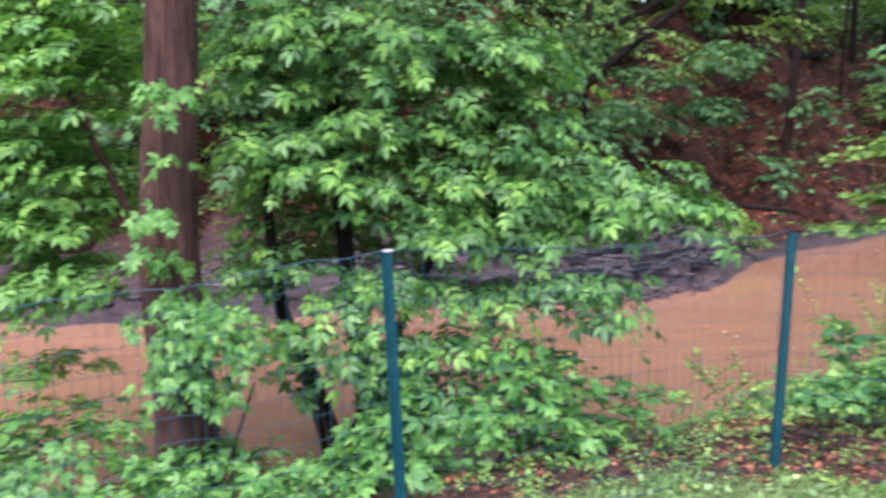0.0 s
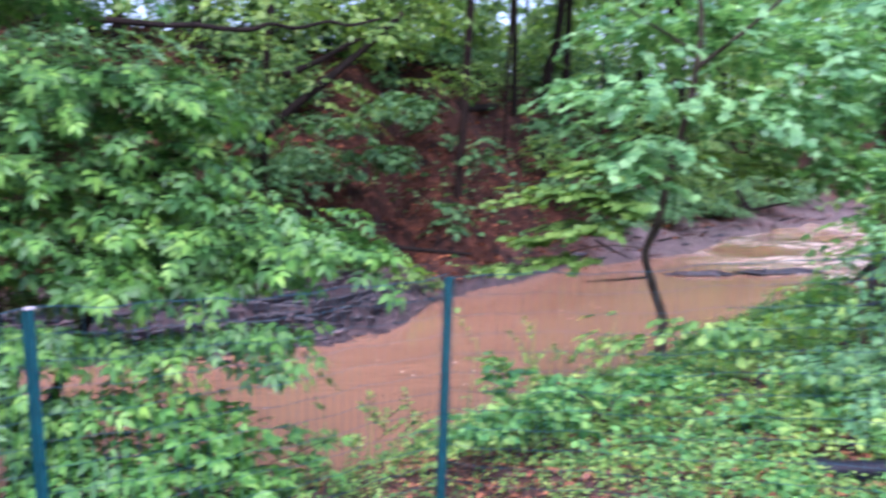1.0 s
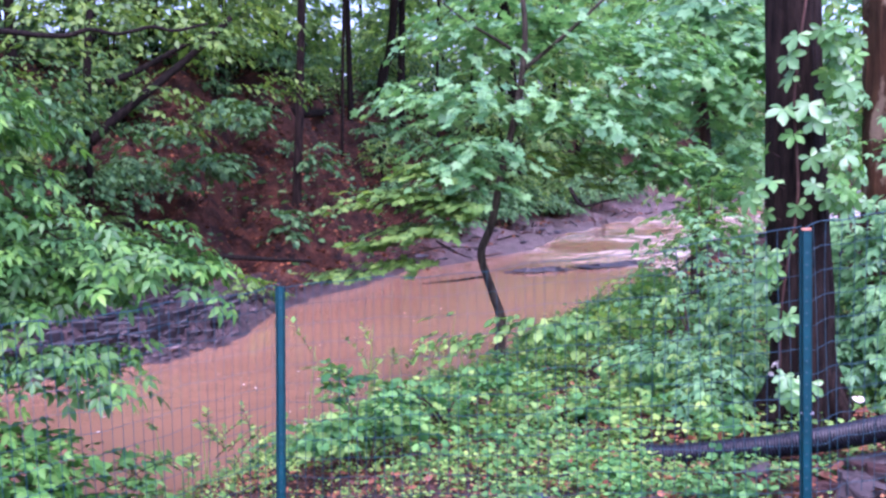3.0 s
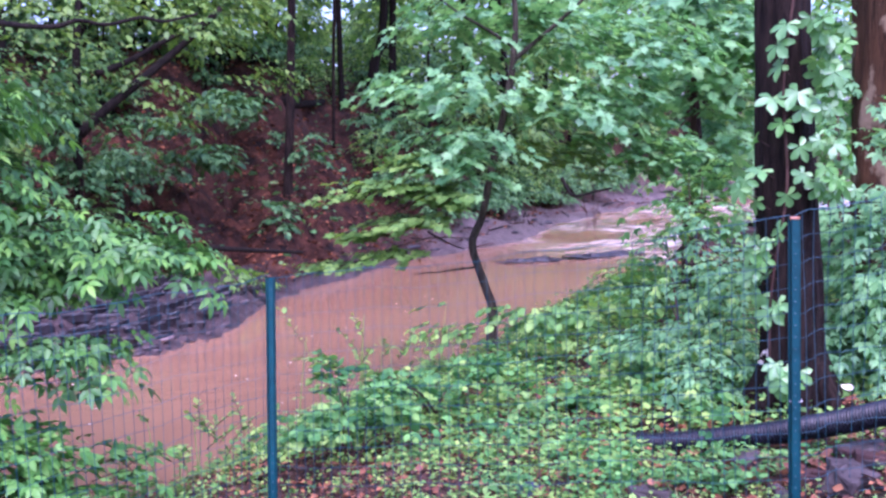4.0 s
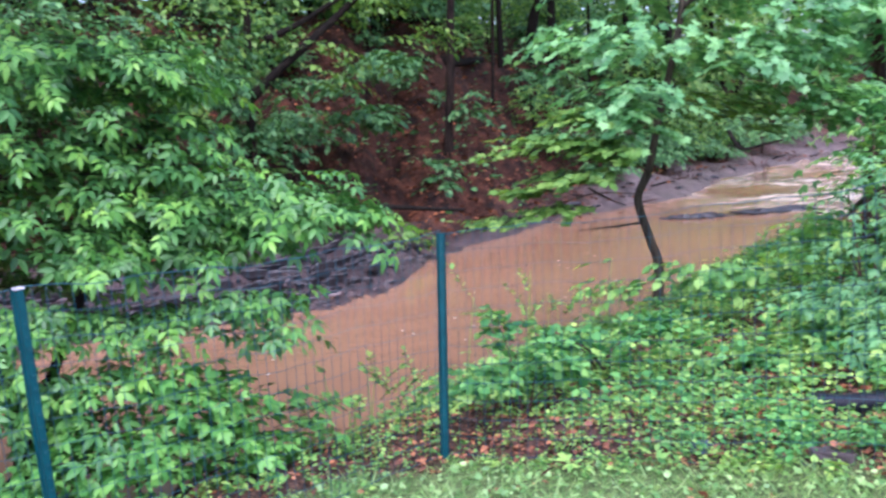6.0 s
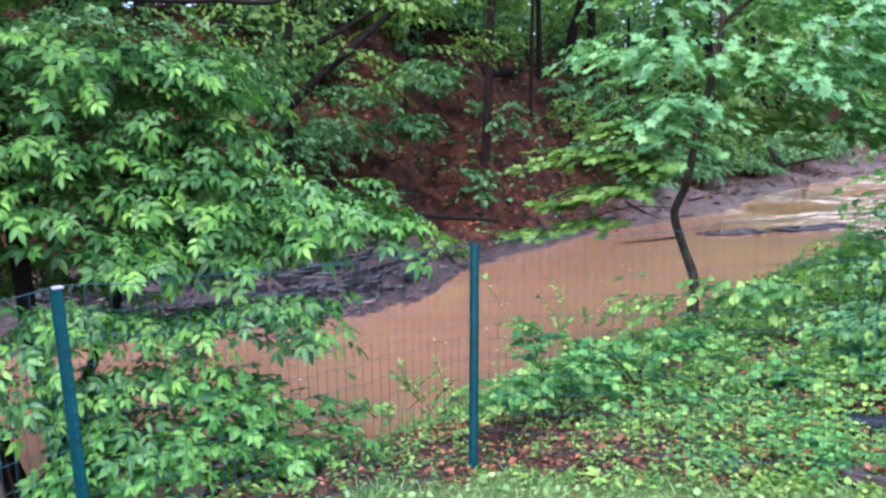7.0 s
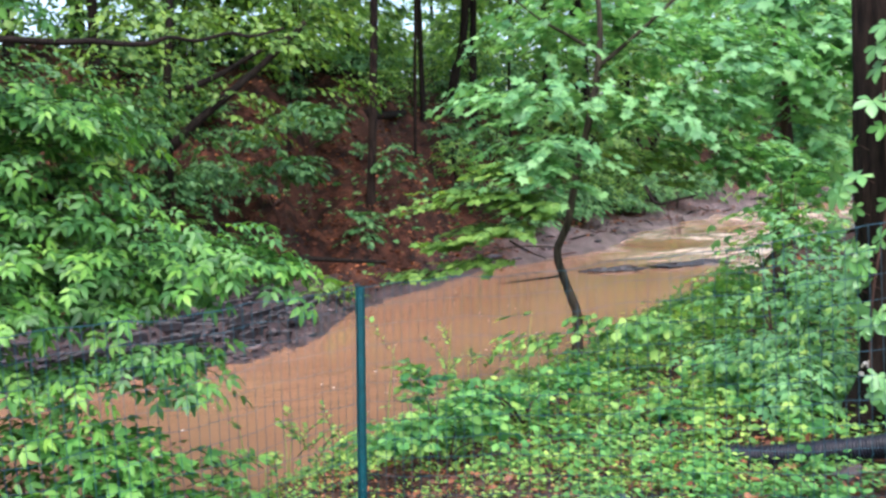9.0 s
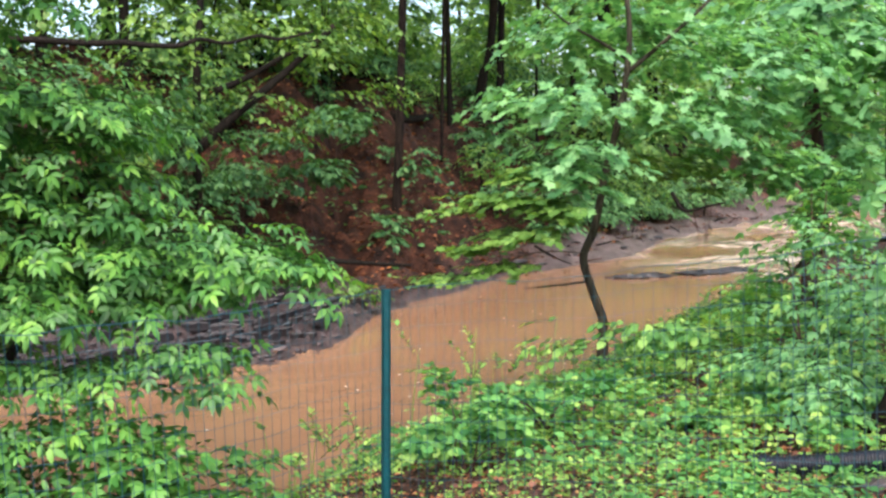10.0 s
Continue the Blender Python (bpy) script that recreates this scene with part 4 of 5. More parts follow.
# ---- shrubs ----
def shrub(name, clusters, label, template=THREE, mat=LEAF_BOX, per=6, length=0.3, size=0.12, stems=5, stem_mat=None, thick=0.012, **more):
    """A shrub: stems from one foot into each tuft of leaves."""
    cl = np.array(clusters, float)
    foot = np.average(cl[:, :2], axis=0, weights=cl[:, 6])
    z = on_ground(*foot)
    ob = thing(name, (foot[0], foot[1], z), label, "shrub", "shrubs along the creek")
    for k in range(max(stems, len(clusters))):
        c = cl[k % len(cl)]
        tip = c[:3] + in_ball(1)[0] * c[3:6] * 0.6
        root = np.array([foot[0] + rng.normal() * 0.05, foot[1] + rng.normal() * 0.05, z - 0.05])
        if thick < 0.006:
            root = np.array([tip[0] + rng.normal() * 0.06, tip[1] + rng.normal() * 0.06, 0])
            root[2] = min(on_ground(root[0], root[1]), tip[2]) - 0.03
        mid = root * 0.5 + tip * 0.5 + np.array([0, 0, 0.08])
        v, t = tube(bend([root, mid, tip], 5), np.linspace(thick, thick * 0.35, 11), 5)
        part("stem", (v - np.array(ob.location), t), stem_mat or BARK_BROWN, ob)
    foliage("leaves", clusters, (foot[0], foot[1], z), template, mat, ob, per, length, size, **more)
    return ob


shrub("bank_shrub", [(-1.05, 5.95, 0.2, 0.16, 0.3, 0.22, 22),
    (-0.66, 5.87, -0.02, 0.22, 0.3, 0.2, 28),
    (-1.12, 5.95, -0.1, 0.1, 0.2, 0.14, 7)], "leafy green shrub under the boxelder at the water", lift=0.4)
shrub("fence_shrub", [(-0.22, 5.59, -0.16, 0.36, 0.35, 0.2, 60),
    (0.21, 5.58, -0.12, 0.39, 0.35, 0.23, 66),
    (0.47, 5.45, -0.24, 0.16, 0.2, 0.08, 10),
    (0.15, 5.73, 0.12, 0.33, 0.3, 0.15, 33),
    (-0.3, 5.79, 0.13, 0.27, 0.3, 0.19, 30),
    (0.71, 5.72, -0.16, 0.17, 0.2, 0.13, 10),
    (-0.51, 5.33, -0.35, 0.34, 0.25, 0.11, 39)], "dense broad-leaved shrub against the fence", THREE, LEAF_TUFT, size=0.13, lift=0.5, tilt=0.5)
shrub("bank_shrub", [(-2.49, 5.54, -0.24, 0.42, 0.4, 0.17, 52),
    (-2.59, 5.28, -0.38, 0.4, 0.3, 0.17, 40),
    (-2.04, 5.28, -0.48, 0.26, 0.3, 0.1, 24)], "low leafy shrub hanging over the water", THREE, LEAF_TUFT, lift=0.3)
shrub("fence_shrub", [(-1.56, 5.22, -0.38, 0.28, 0.3, 0.13, 44),
    (-1.21, 5.19, -0.4, 0.22, 0.25, 0.11, 28),
    (-0.96, 5.24, -0.42, 0.22, 0.25, 0.09, 28)], "low green shrub at the foot of the trunk", THREE, LEAF_TUFT, lift=0.5)
shrub("fence_bush", [(2.2, 5.62, 0.27, 0.12, 0.2, 0.12, 13),
    (2.28, 5.44, 0.14, 0.17, 0.2, 0.13, 22),
    (2.02, 5.4, 0.1, 0.12, 0.2, 0.11, 12),
    (2.1, 5.66, 0.42, 0.05, 0.1, 0.07, 4),
    (2.4, 5.3, 0.05, 0.16, 0.2, 0.09, 12),
    (1.88, 5.27, 0.06, 0.12, 0.15, 0.09, 8)], "round-leaved green bush behind the fence post", ROUND, LEAF_BANK, 6, 0.15, 0.078, thick=0.007, lift=0.6, tilt=0.5, lit_tip_mat=LEAF_WEED)
shrub("fence_bush", [(2.62, 5.74, 0.16, 0.14, 0.2, 0.10, 12),
    (2.89, 5.82, 0.1, 0.17, 0.2, 0.10, 14),
    (3.24, 5.98, 0.08, 0.2, 0.2, 0.10, 14),
    (3.6, 6.2, 0.06, 0.2, 0.2, 0.09, 12)], "low leafy bush along the top of the bank", ROUND, LEAF_BANK, 6, 0.16, 0.075, lift=0.6, tilt=0.5, lit_tip_mat=LEAF_WEED)
shrub("undergrowth_shrub", [(5.07, 5.67, 1.13, 0.31, 0.5, 0.27, 51),
    (4.84, 5.06, 0.79, 0.24, 0.4, 0.33, 57),
    (5.04, 5.95, 0.66, 0.32, 0.5, 0.23, 44),
    (4.63, 4.98, 0.35, 0.32, 0.4, 0.28, 57),
    (4.2, 4.6, 0.3, 0.2, 0.2, 0.26, 30),
    (4.7, 5.72, 0.29, 0.39, 0.5, 0.19, 47),
    (5.79, 6.09, 1.5, 0.24, 0.4, 0.29, 30),
    (5.82, 6.6, 1.43, 0.26, 0.4, 0.26, 27)], "pale green thicket beside the creeper-grown trunk", THREE, LEAF_MAPLE, 7, 0.32, 0.10, flat=1.5, tilt=0.3, lit_tip_mat=LEAF_WEED)
shrub("undergrowth_shrub", [(5.63, 4.65, 1.15, 0.25, 0.4, 0.3, 44),
    (5.43, 4.41, 0.68, 0.29, 0.4, 0.24, 47),
    (5.57, 4.24, 1.03, 0.33, 0.5, 0.53, 90),
    (5.07, 4.13, 0.5, 0.22, 0.3, 0.2, 40),
    (5.25, 4.0, 0.85, 0.22, 0.3, 0.25, 36),
    (5.84, 4.86, 1.85, 0.18, 0.4, 0.27, 23),
    (7.17, 6.23, 2.28, 0.17, 0.4, 0.44, 27),
    (6.8, 6.0, 2.75, 0.3, 0.3, 0.3, 34),
    (6.5, 5.75, 2.1, 0.2, 0.3, 0.4, 30),
    (6.84, 5.85, 1.49, 0.16, 0.4, 0.31, 20)], "pale green thicket behind the large trunks", THREE, LEAF_MAPLE, 7, 0.32, 0.12, flat=1.6, tilt=0.3)
shrub("bank_weed", [(0.96, 6.0, -0.13, 0.14, 0.2, 0.14, 6),
    (1.18, 5.86, -0.14, 0.14, 0.2, 0.12, 6),
    (1.42, 6.22, -0.08, 0.13, 0.2, 0.17, 5),
    (1.61, 6.06, -0.13, 0.15, 0.2, 0.16, 9),
    (1.64, 5.64, -0.16, 0.1, 0.2, 0.14, 8),
    (1.1, 6.18, 0.04, 0.04, 0.1, 0.11, 1)], "thin upright weeds between fence and water", SIMPLE, LEAF_WEED, 8, 0.16, 0.06, 9, LEAF_WEED, 0.004, lift=0.9, droop=0.2)
shrub("bank_weed", [(3.91, 7.43, 0.12, 0.24, 0.3, 0.09, 6),
    (4.03, 7.14, 0.19, 0.19, 0.2, 0.07, 6),
    (3.91, 7.55, 0.36, 0.06, 0.1, 0.07, 1),
    (4.36, 6.95, 0.29, 0.29, 0.3, 0.12, 19),
    (4.68, 6.73, 0.32, 0.29, 0.3, 0.12, 22),
    (5.19, 6.86, 0.34, 0.3, 0.3, 0.15, 22),
    (5.62, 7.03, 0.49, 0.26, 0.3, 0.16, 19)], "broad-leaved weeds at the foot of the sapling", ROUND, LEAF_WEED, 6, 0.25, 0.09, 9, LEAF_WEED, 0.005)
shrub("bank_weed", [(2.07, 5.95, 0.51, 0.03, 0.05, 0.09, 1),
    (2.47, 5.9, 0.59, 0.03, 0.05, 0.11, 1),
    (2.69, 6.03, 0.34, 0.1, 0.15, 0.1, 4),
    (3.07, 6.18, 0.27, 0.16, 0.2, 0.1, 5),
    (2.47, 6.01, 0.36, 0.08, 0.15, 0.09, 3)], "tall thin weeds standing over the water's edge", SIMPLE, LEAF_WEED, 8, 0.18, 0.055, 9, LEAF_WEED, 0.004, lift=1.0, droop=0.1)

# ---- hillside ----
shrub("hill_shrub", [(4.4, 18.29, 1.6, 0.48, 0.45, 0.3, 62),
    (3.75, 17.96, 2.2, 0.36, 0.4, 0.22, 26)], "grey-green shrub on the clay slope", SIMPLE, LEAF_HILL, 8, 0.4, 0.17)
shrub("hill_shrub", [(5.95, 18.7, 0.35, 0.36, 0.4, 0.42, 34)], "small green shrub at the foot of a slim trunk", SIMPLE, LEAF_HILL, 8, 0.35, 0.16)
shrub("hill_shrub", [(2.81, 17.27, 1.51, 0.31, 0.5, 0.71, 72)], "tall narrow shrub on the clay slope", SIMPLE, LEAF_HILL, 8, 0.4, 0.14)
shrub("hill_shrub", [(7.05, 19.8, 1.76, 0.3, 0.4, 0.42, 26)], "green shrub beside a slim trunk", SIMPLE, LEAF_HILL, 8, 0.35, 0.16)
shrub("hill_shrub", [(5.21, 19.83, 2.67, 0.72, 0.7, 0.38, 68)], "dark green shrub near the top of the slope", SIMPLE, LEAF_HILL, 8, 0.4, 0.17)
shrub("bank_weed", [(4.52, 15.97, -0.48, 0.39, 0.5, 0.21, 28)], "straggling weeds at the edge of the mud", SIMPLE, LEAF_YELLOW, 8, 0.3, 0.12)
shrub("hill_shrub", [(1.6, 16.92, 2.61, 0.59, 0.7, 0.45, 52),
    (1.3, 16.55, 2.06, 0.48, 0.6, 0.39, 36)], "leafy shrub on the wooded slope", SIMPLE, LEAF_HILL, 8, 0.4, 0.17)
shrub("hill_shrub", [(17.76, 24.18, 0.99, 1.57, 1.2, 0.52, 60)], "dark shrub hanging over the far mud bank", SIMPLE, LEAF_HILL, 8, 0.6, 0.2)
shrub("hill_shrub", [(11.99, 26.41, 2.34, 1.18, 1.0, 0.59, 52)], "low dark shrub among the far trunks", SIMPLE, LEAF_HILL, 8, 0.6, 0.18)
shrub("hill_shrub", [(12.23, 29.57, 4.76, 2.23, 2.0, 1.3, 100)], "pale green understorey among the far trunks", SIMPLE, LEAF_FAR, 8, 0.8, 0.2)

shrub("hill_shrub", [(2.05, 16.15, 1.35, 0.42, 0.3, 0.4, 44),
    (1.75, 16.1, 2.0, 0.3, 0.3, 0.25, 22)], "soft green shrub in front of a slim dark tree", SIMPLE, LEAF_HILL, 8, 0.35, 0.14)
hill_tree = tree("hill_tree", [(2.01, 16.88, 1.98), (2.08, 16.87, 3.08), (2.17, 16.86, 4.25), (2.26, 16.85, 6.46)], [0.08, 0.07, 0.06, 0.05], BARK_DARK, "slim dark tree on the slope with yellow-green boughs",
                 [([(-1.3, 14.1, 3.36), (-0.5, 14.05, 3.38), (0.34, 14.0, 3.35), (0.74, 13.98, 3.37), (1.14, 13.95, 3.34), (1.49, 13.92, 3.35), (1.77, 13.89, 3.44), (2.14, 13.94, 3.41), (2.59, 13.96, 3.53), (2.91, 14.0, 3.5), (3.4, 14.09, 3.64)], 0.052, 0.018)], seg=12)
HILLTREE_A = [(3.9, 15.9, 3.62, 0.4, 0.3, 0.2, 16),
    (3.0, 15.9, 2.75, 0.3, 0.2, 0.12, 8),
    (1.32, 15.95, 3.81, 1.12, 1.2, 0.47, 41),
    (2.76, 16.27, 4.05, 1.15, 1.2, 0.4, 34),
    (4.26, 16.46, 4.07, 1.09, 1.2, 0.49, 41),
    (1.3, 16.1, 3.12, 0.8, 1.0, 0.4, 20),
    (3.24, 16.69, 2.36, 0.49, 0.8, 0.25, 12),
    (4.01, 17.04, 3.55, 0.71, 1.0, 0.31, 16),
    (4.96, 17.3, 3.02, 0.63, 0.8, 0.31, 14),
    (1.06, 15.46, 2.04, 0.63, 0.8, 0.45, 12)]
foliage("crown", HILLTREE_A, hill_tree.location, SIMPLE, LEAF_CANOPY, hill_tree, 10, 0.9, 0.15, 0.006)
hill_tree = tree("hill_tree", [(-3.5, 15.2, 1.5), (-3.4, 15.2, 4), (-3.3, 15.1, 7), (-3.3, 15.0, 10)], [0.12, 0.1, 0.08, 0.05], BARK_DARK,
                 "dark tree on the slope above the mud", seg=12)
HILLTREE_B = [(-2.58, 14.8, 2.68, 1.75, 1.2, 0.79, 80),
    (-0.56, 14.99, 2.71, 1.6, 1.2, 0.79, 52),
    (0.9, 15.43, 2.5, 0.9, 1.0, 0.6, 22),
    (-4.58, 13.81, 2.14, 1.69, 1.2, 1.01, 90),
    (-5.76, 12.84, 0.77, 1.3, 1.0, 0.65, 60)]
foliage("crown", HILLTREE_B, hill_tree.location, SIMPLE, LEAF_HILL, hill_tree, 10, 0.9, 0.17, 0.006)


def bare_tree(points, radii, label, mat=BARK_DARK, crown=0, crown_mat=LEAF_FAR):
    ob = tree("woodland_tree", points, radii, mat, label, seg=12)
    tagged(ob, group="trees on the hill")
    # unseen crown above the view, spread wide to shade the slope
    if crown:
        x, y, z = points[-1]
        cl = [(x + rng.normal() * 2.6, y - 1.0 + rng.normal() * 2.6, max(z, 8.6) + rng.uniform(-0.4, 3.0), 2.4, 2.4, 0.9, crown * 3) for _ in range(10)]
        foliage("crown", cl, (x, y, z), SIMPLE, crown_mat, ob, 10, 1.0, 0.24, 0.008, thin=3)
    return ob


bare_tree([(6.59, 19.94, 0.31), (6.63, 19.93, 1.46), (6.7, 19.9, 2.89), (6.77, 19.88, 5.0), (6.87, 19.85, 8.43)], [0.12, 0.095, 0.09, 0.085, 0.07], "slim dark straight tree on the creek slope", BARK_WET, 16)
bare_tree([(10.27, 26.05, 2.56), (10.26, 26.05, 4.23), (10.22, 26.07, 6.11), (10.21, 26.07, 9.95)], [0.10, 0.085, 0.08, 0.07], "dark straight tree high on the slope", BARK_DARK, 18)
bare_tree([(9.32, 24.27, 2.2), (9.36, 24.26, 4.05), (9.41, 24.24, 5.79), (9.41, 24.24, 8.65)], [0.05, 0.045, 0.045, 0.04], "thin brown tree high on the slope", BARK_WET, 10)
bare_tree([(11.78, 27.59, 3.22), (11.94, 27.52, 4.24), (12.17, 27.42, 5.26), (12.43, 27.3, 9.75)], [0.2, 0.16, 0.135, 0.12], "thick dark leaning tree high on the slope", BARK_DARK, 20)
bare_tree([(13.91, 27.7, 1.85), (13.87, 27.73, 3.98), (13.92, 27.7, 6.6), (13.95, 27.68, 10.03)], [0.05, 0.045, 0.045, 0.04], "thin dark tree behind the sapling", BARK_DARK, 14)

# the thick log at the crest stands in for a dark earth overhang
for pts, r0, r1, label in (([(1.99, 16.08, 1.97), (2.43, 16.12, 2.38), (2.99, 16.23, 2.84), (3.67, 16.39, 3.42), (4.35, 16.43, 4.07)], 0.085, 0.05, "dark dead trunk leaning on the slope"),
                           ([(2.32, 16.44, 2.92), (2.88, 16.55, 3.17), (3.49, 16.64, 3.53), (4.22, 16.68, 3.9)], 0.06, 0.035, "thin dead trunk leaning on the slope"),
                           ([(7.2, 24.4, 2.95), (7.7, 23.9, 2.9), (8.3, 24.1, 2.84), (9.3, 25.0, 2.95)], 0.13, 0.09, "dark rotten log lying across the slope"),
                           ([(6.9, 26.6, 4.5), (7.6, 26.2, 4.2), (8.4, 25.8, 3.75), (9.2, 25.9, 3.4)], 0.22, 0.12, "dark earth and root overhang along the crest, shaped as a log"),
                           ([(3.99, 16.52, 0.05), (4.81, 16.62, -0.05), (5.75, 16.63, -0.14)], 0.05, 0.03, "thin fallen branch along the mud"),
                           ([(16.36, 23.94, 0.76), (16.07, 22.93, 0.31), (16.58, 22.56, 0.43), (16.96, 22.28, 0.53)], 0.06, 0.03, "bare crooked root over the far mud bank")):
    ln = bend(pts, 6)
    ob = thing("fallen_branch", tuple(pts[0]), label, "branch")
    part("stem", tube(ln - np.array(pts[0]), np.linspace(r0, r1, len(ln)), 10, 0.15, r0 * 30), BARK_DARK, ob)

shrub("hill_shrub", [(5.75, 21.6, 2.75, 0.55, 0.5, 0.3, 44)], "dark green shrub high on the bare slope", SIMPLE, LEAF_HILL, 8, 0.35, 0.15)
shrub("hill_shrub", [(6.4, 22.4, 2.35, 0.3, 0.4, 0.25, 16),
    (6.9, 21.8, 2.0, 0.25, 0.3, 0.2, 12)], "low green plants on the littered slope", SIMPLE, LEAF_HILL, 8, 0.3, 0.12)
shrub("hill_shrub", [(11.0, 25.4, 2.0, 0.9, 0.6, 0.25, 36),
    (12.6, 26.2, 1.9, 0.9, 0.6, 0.25, 36)], "low dark green undergrowth under the far trunks", SIMPLE, LEAF_HILL, 8, 0.4, 0.15)

# woods on and behind the crest: a few kinds of tree, repeated
def far_tree(tall, lean, low):
    pts = [(0, 0, -0.4), (lean * 0.4, 0, tall * 0.4), (lean, lean * 0.5, tall)]
    ob = thing("woodland_tree", (0, 0, 0), "dark-stemmed woodland tree in full pale leaf", "tree", "trees on the hill")
    line = bend(pts, 6)
    part("trunk", tube(line, np.linspace(0.14, 0.05, len(line)), 9, 0.1, tall), BARK_DARK, ob)
    cl = [(lean * k + rng.normal() * 1.3, rng.normal() * 1.3, tall * k, 2.2, 2.2, 1.2, 34) for k in np.linspace(low, 1.0, 8)]
    foliage("crown", cl, (0, 0, 0), SIMPLE, LEAF_FAR, ob, 9, 1.0, 0.24, 0.012, thin=4)
    return ob


KINDS = [far_tree(9.0, 0.5, 0.12), far_tree(11.0, -0.6, 0.15), far_tree(8.0, 0.2, 0.1), far_tree(10.0, 0.9, 0.2)]
# high-crowned trees, added to block sky light over the slope
HIGH_SHADE = [far_tree(11.0, 0.6, 0.55), far_tree(12.0, -0.5, 0.5)]
spots = []
for k in range(47):
    x = -18 + 66 * k / 46 + rng.normal() * 0.8
    if 3 < x < 17 and k % 3 == 0:
        continue
    spots.append((x, float(np.interp(x, HILL_X, HILL_Y)) + 9 + 5 * (k % 3) + rng.uniform(0, 3), KINDS))
for k in range(14):
    x = 17 + 2.0 * k + rng.normal()
    spots.append((x, float(np.interp(x, HILL_X, HILL_Y)) + rng.uniform(1.5, 5), KINDS))
for k in range(6):
    x = 16 + 2.6 * k + rng.normal() * 0.5
    spots.append((x, float(np.interp(x, NEAR_X, NEAR_Y)) - rng.uniform(3.0, 7.0), KINDS))
for k in range(9):
    x = -9 + 1.7 * k + rng.normal() * 0.5
    spots.append((x, float(np.interp(x, HILL_X, HILL_Y)) + rng.uniform(7.0, 12.0), KINDS))
# the added shade trees, kept to the sides of the open slope
for k in range(13):
    x = (-14 + 2.4 * k if k < 7 else 13 + 3 * (k - 7)) + rng.normal() * 0.4
    spots.append((x, float(np.interp(x, HILL_X, HILL_Y)) + rng.uniform(3.5, 7.5), HIGH_SHADE))
for k, (x, y, kinds) in enumerate(spots):
    proto = kinds[k % len(kinds)]
    m = pose(x, y, on_ground(x, y), 0, 0, rng.uniform(0, 360)) @ Matrix.Scale(rng.uniform(0.85, 1.2), 4)
    if k < len(KINDS):
        KINDS[k].matrix_basis = pose(x, y, on_ground(x, y))
    elif kinds is HIGH_SHADE and not HIGH_SHADE[k % 2].location.length:
        HIGH_SHADE[k % 2].matrix_basis = pose(x, y, on_ground(x, y))
    else:
        copy_thing(proto, m)

# undergrowth on the slope and crest: three shrubs, repeated
def slope_shrub(wide, tall, mat, label, size):
    ob = thing("slope_shrub", (0, 0, 0), label, "shrub", "shrubs on the slope")
    for k in range(4):
        tip = np.array([rng.normal() * wide * 0.4, rng.normal() * wide * 0.4, tall * rng.uniform(0.6, 1.0)])
        part("stem", tube(bend([(0, 0, -0.1), tip * 0.5 + np.array([0, 0, 0.1]), tip], 4), np.linspace(0.02, 0.006, 9), 5), BARK_DARK, ob)
    foliage("leaves", [(0, 0, tall * 0.6, wide, wide, tall * 0.4, 60)], (0, 0, 0), SIMPLE, mat, ob, 9, 0.45, size, thin=4)
    return ob


BUSHES = [slope_shrub(0.6, 0.9, LEAF_HILL, "rounded green shrub on the wooded slope", 0.13),
          slope_shrub(0.9, 0.7, LEAF_HILL, "low spreading shrub on the wooded slope", 0.14),
          slope_shrub(0.5, 1.5, LEAF_FAR, "tall pale shrub on the wooded slope", 0.13)]
n_set = 0
for k in range(150):
    x = rng.uniform(-9, 26)
    y = float(np.interp(x, HILL_X, HILL_Y)) + abs(rng.normal()) * 4.5 + 0.5
    bare = 2.6 < x - 0.3 * (y - 17) < 7.9 and y < 24
    if bare:
        continue
    m = pose(x, y, on_ground(x, y), 0, 0, rng.uniform(0, 360)) @ Matrix.Scale(rng.uniform(0.6, 1.25), 4)
    if n_set < 3:
        BUSHES[n_set].matrix_basis = pose(x, y, on_ground(x, y))
    else:
        copy_thing(BUSHES[k % 3], m)
    n_set += 1

for k in range(22):
    x = 3 + 17 * k / 21 + rng.normal() * 0.4
    y = float(np.interp(x, HILL_X, HILL_Y)) + rng.uniform(7.5, 15)
    copy_thing(BUSHES[2 - (k % 3 == 0)], pose(x, y, on_ground(x, y), 0, 0, rng.uniform(0, 360)) @ Matrix.Scale(rng.uniform(1.8, 3.2), 4))

for k in range(17):
    x = 10.5 + 13 * k / 16 + rng.normal() * 0.3
    y = float(np.interp(x, HILL_X, HILL_Y)) + rng.uniform(0.1, 1.6)
    copy_thing(BUSHES[k % 2], pose(x, y, on_ground(x, y), 0, 0, rng.uniform(0, 360)) @ Matrix.Scale(rng.uniform(0.7, 1.4), 4))

# ---- drain pipe ----
line = bend([(3.37, 4.22, 0.06), (3.52, 4.1, 0.09), (3.67, 3.94, 0.13), (3.81, 3.75, 0.185), (3.93, 3.56, 0.25), (4.0, 3.33, 0.34), (4.06, 3.08, 0.45), (4.12, 2.82, 0.57)], 40)
gnd = np.array([on_ground(x, y) for x, y, z in line])
line[:, 2] = np.maximum(line[:, 2], gnd + 0.05)
drain = thing("drain_pipe", tuple(line[0]), "black corrugated plastic drain pipe lying behind the fence", "pipe")
seg_len = np.cumsum(np.r_[0, np.linalg.norm(np.diff(line, axis=0), axis=1)])
every = np.arange(0, seg_len[-1], 0.003)
fine = np.stack([np.interp(every, seg_len, line[:, k]) for k in range(3)], -1)
ridges = 0.06 + 0.0048 * np.tanh(2.5 * np.sin(every / 0.017 * 2 * np.pi + 0.4))
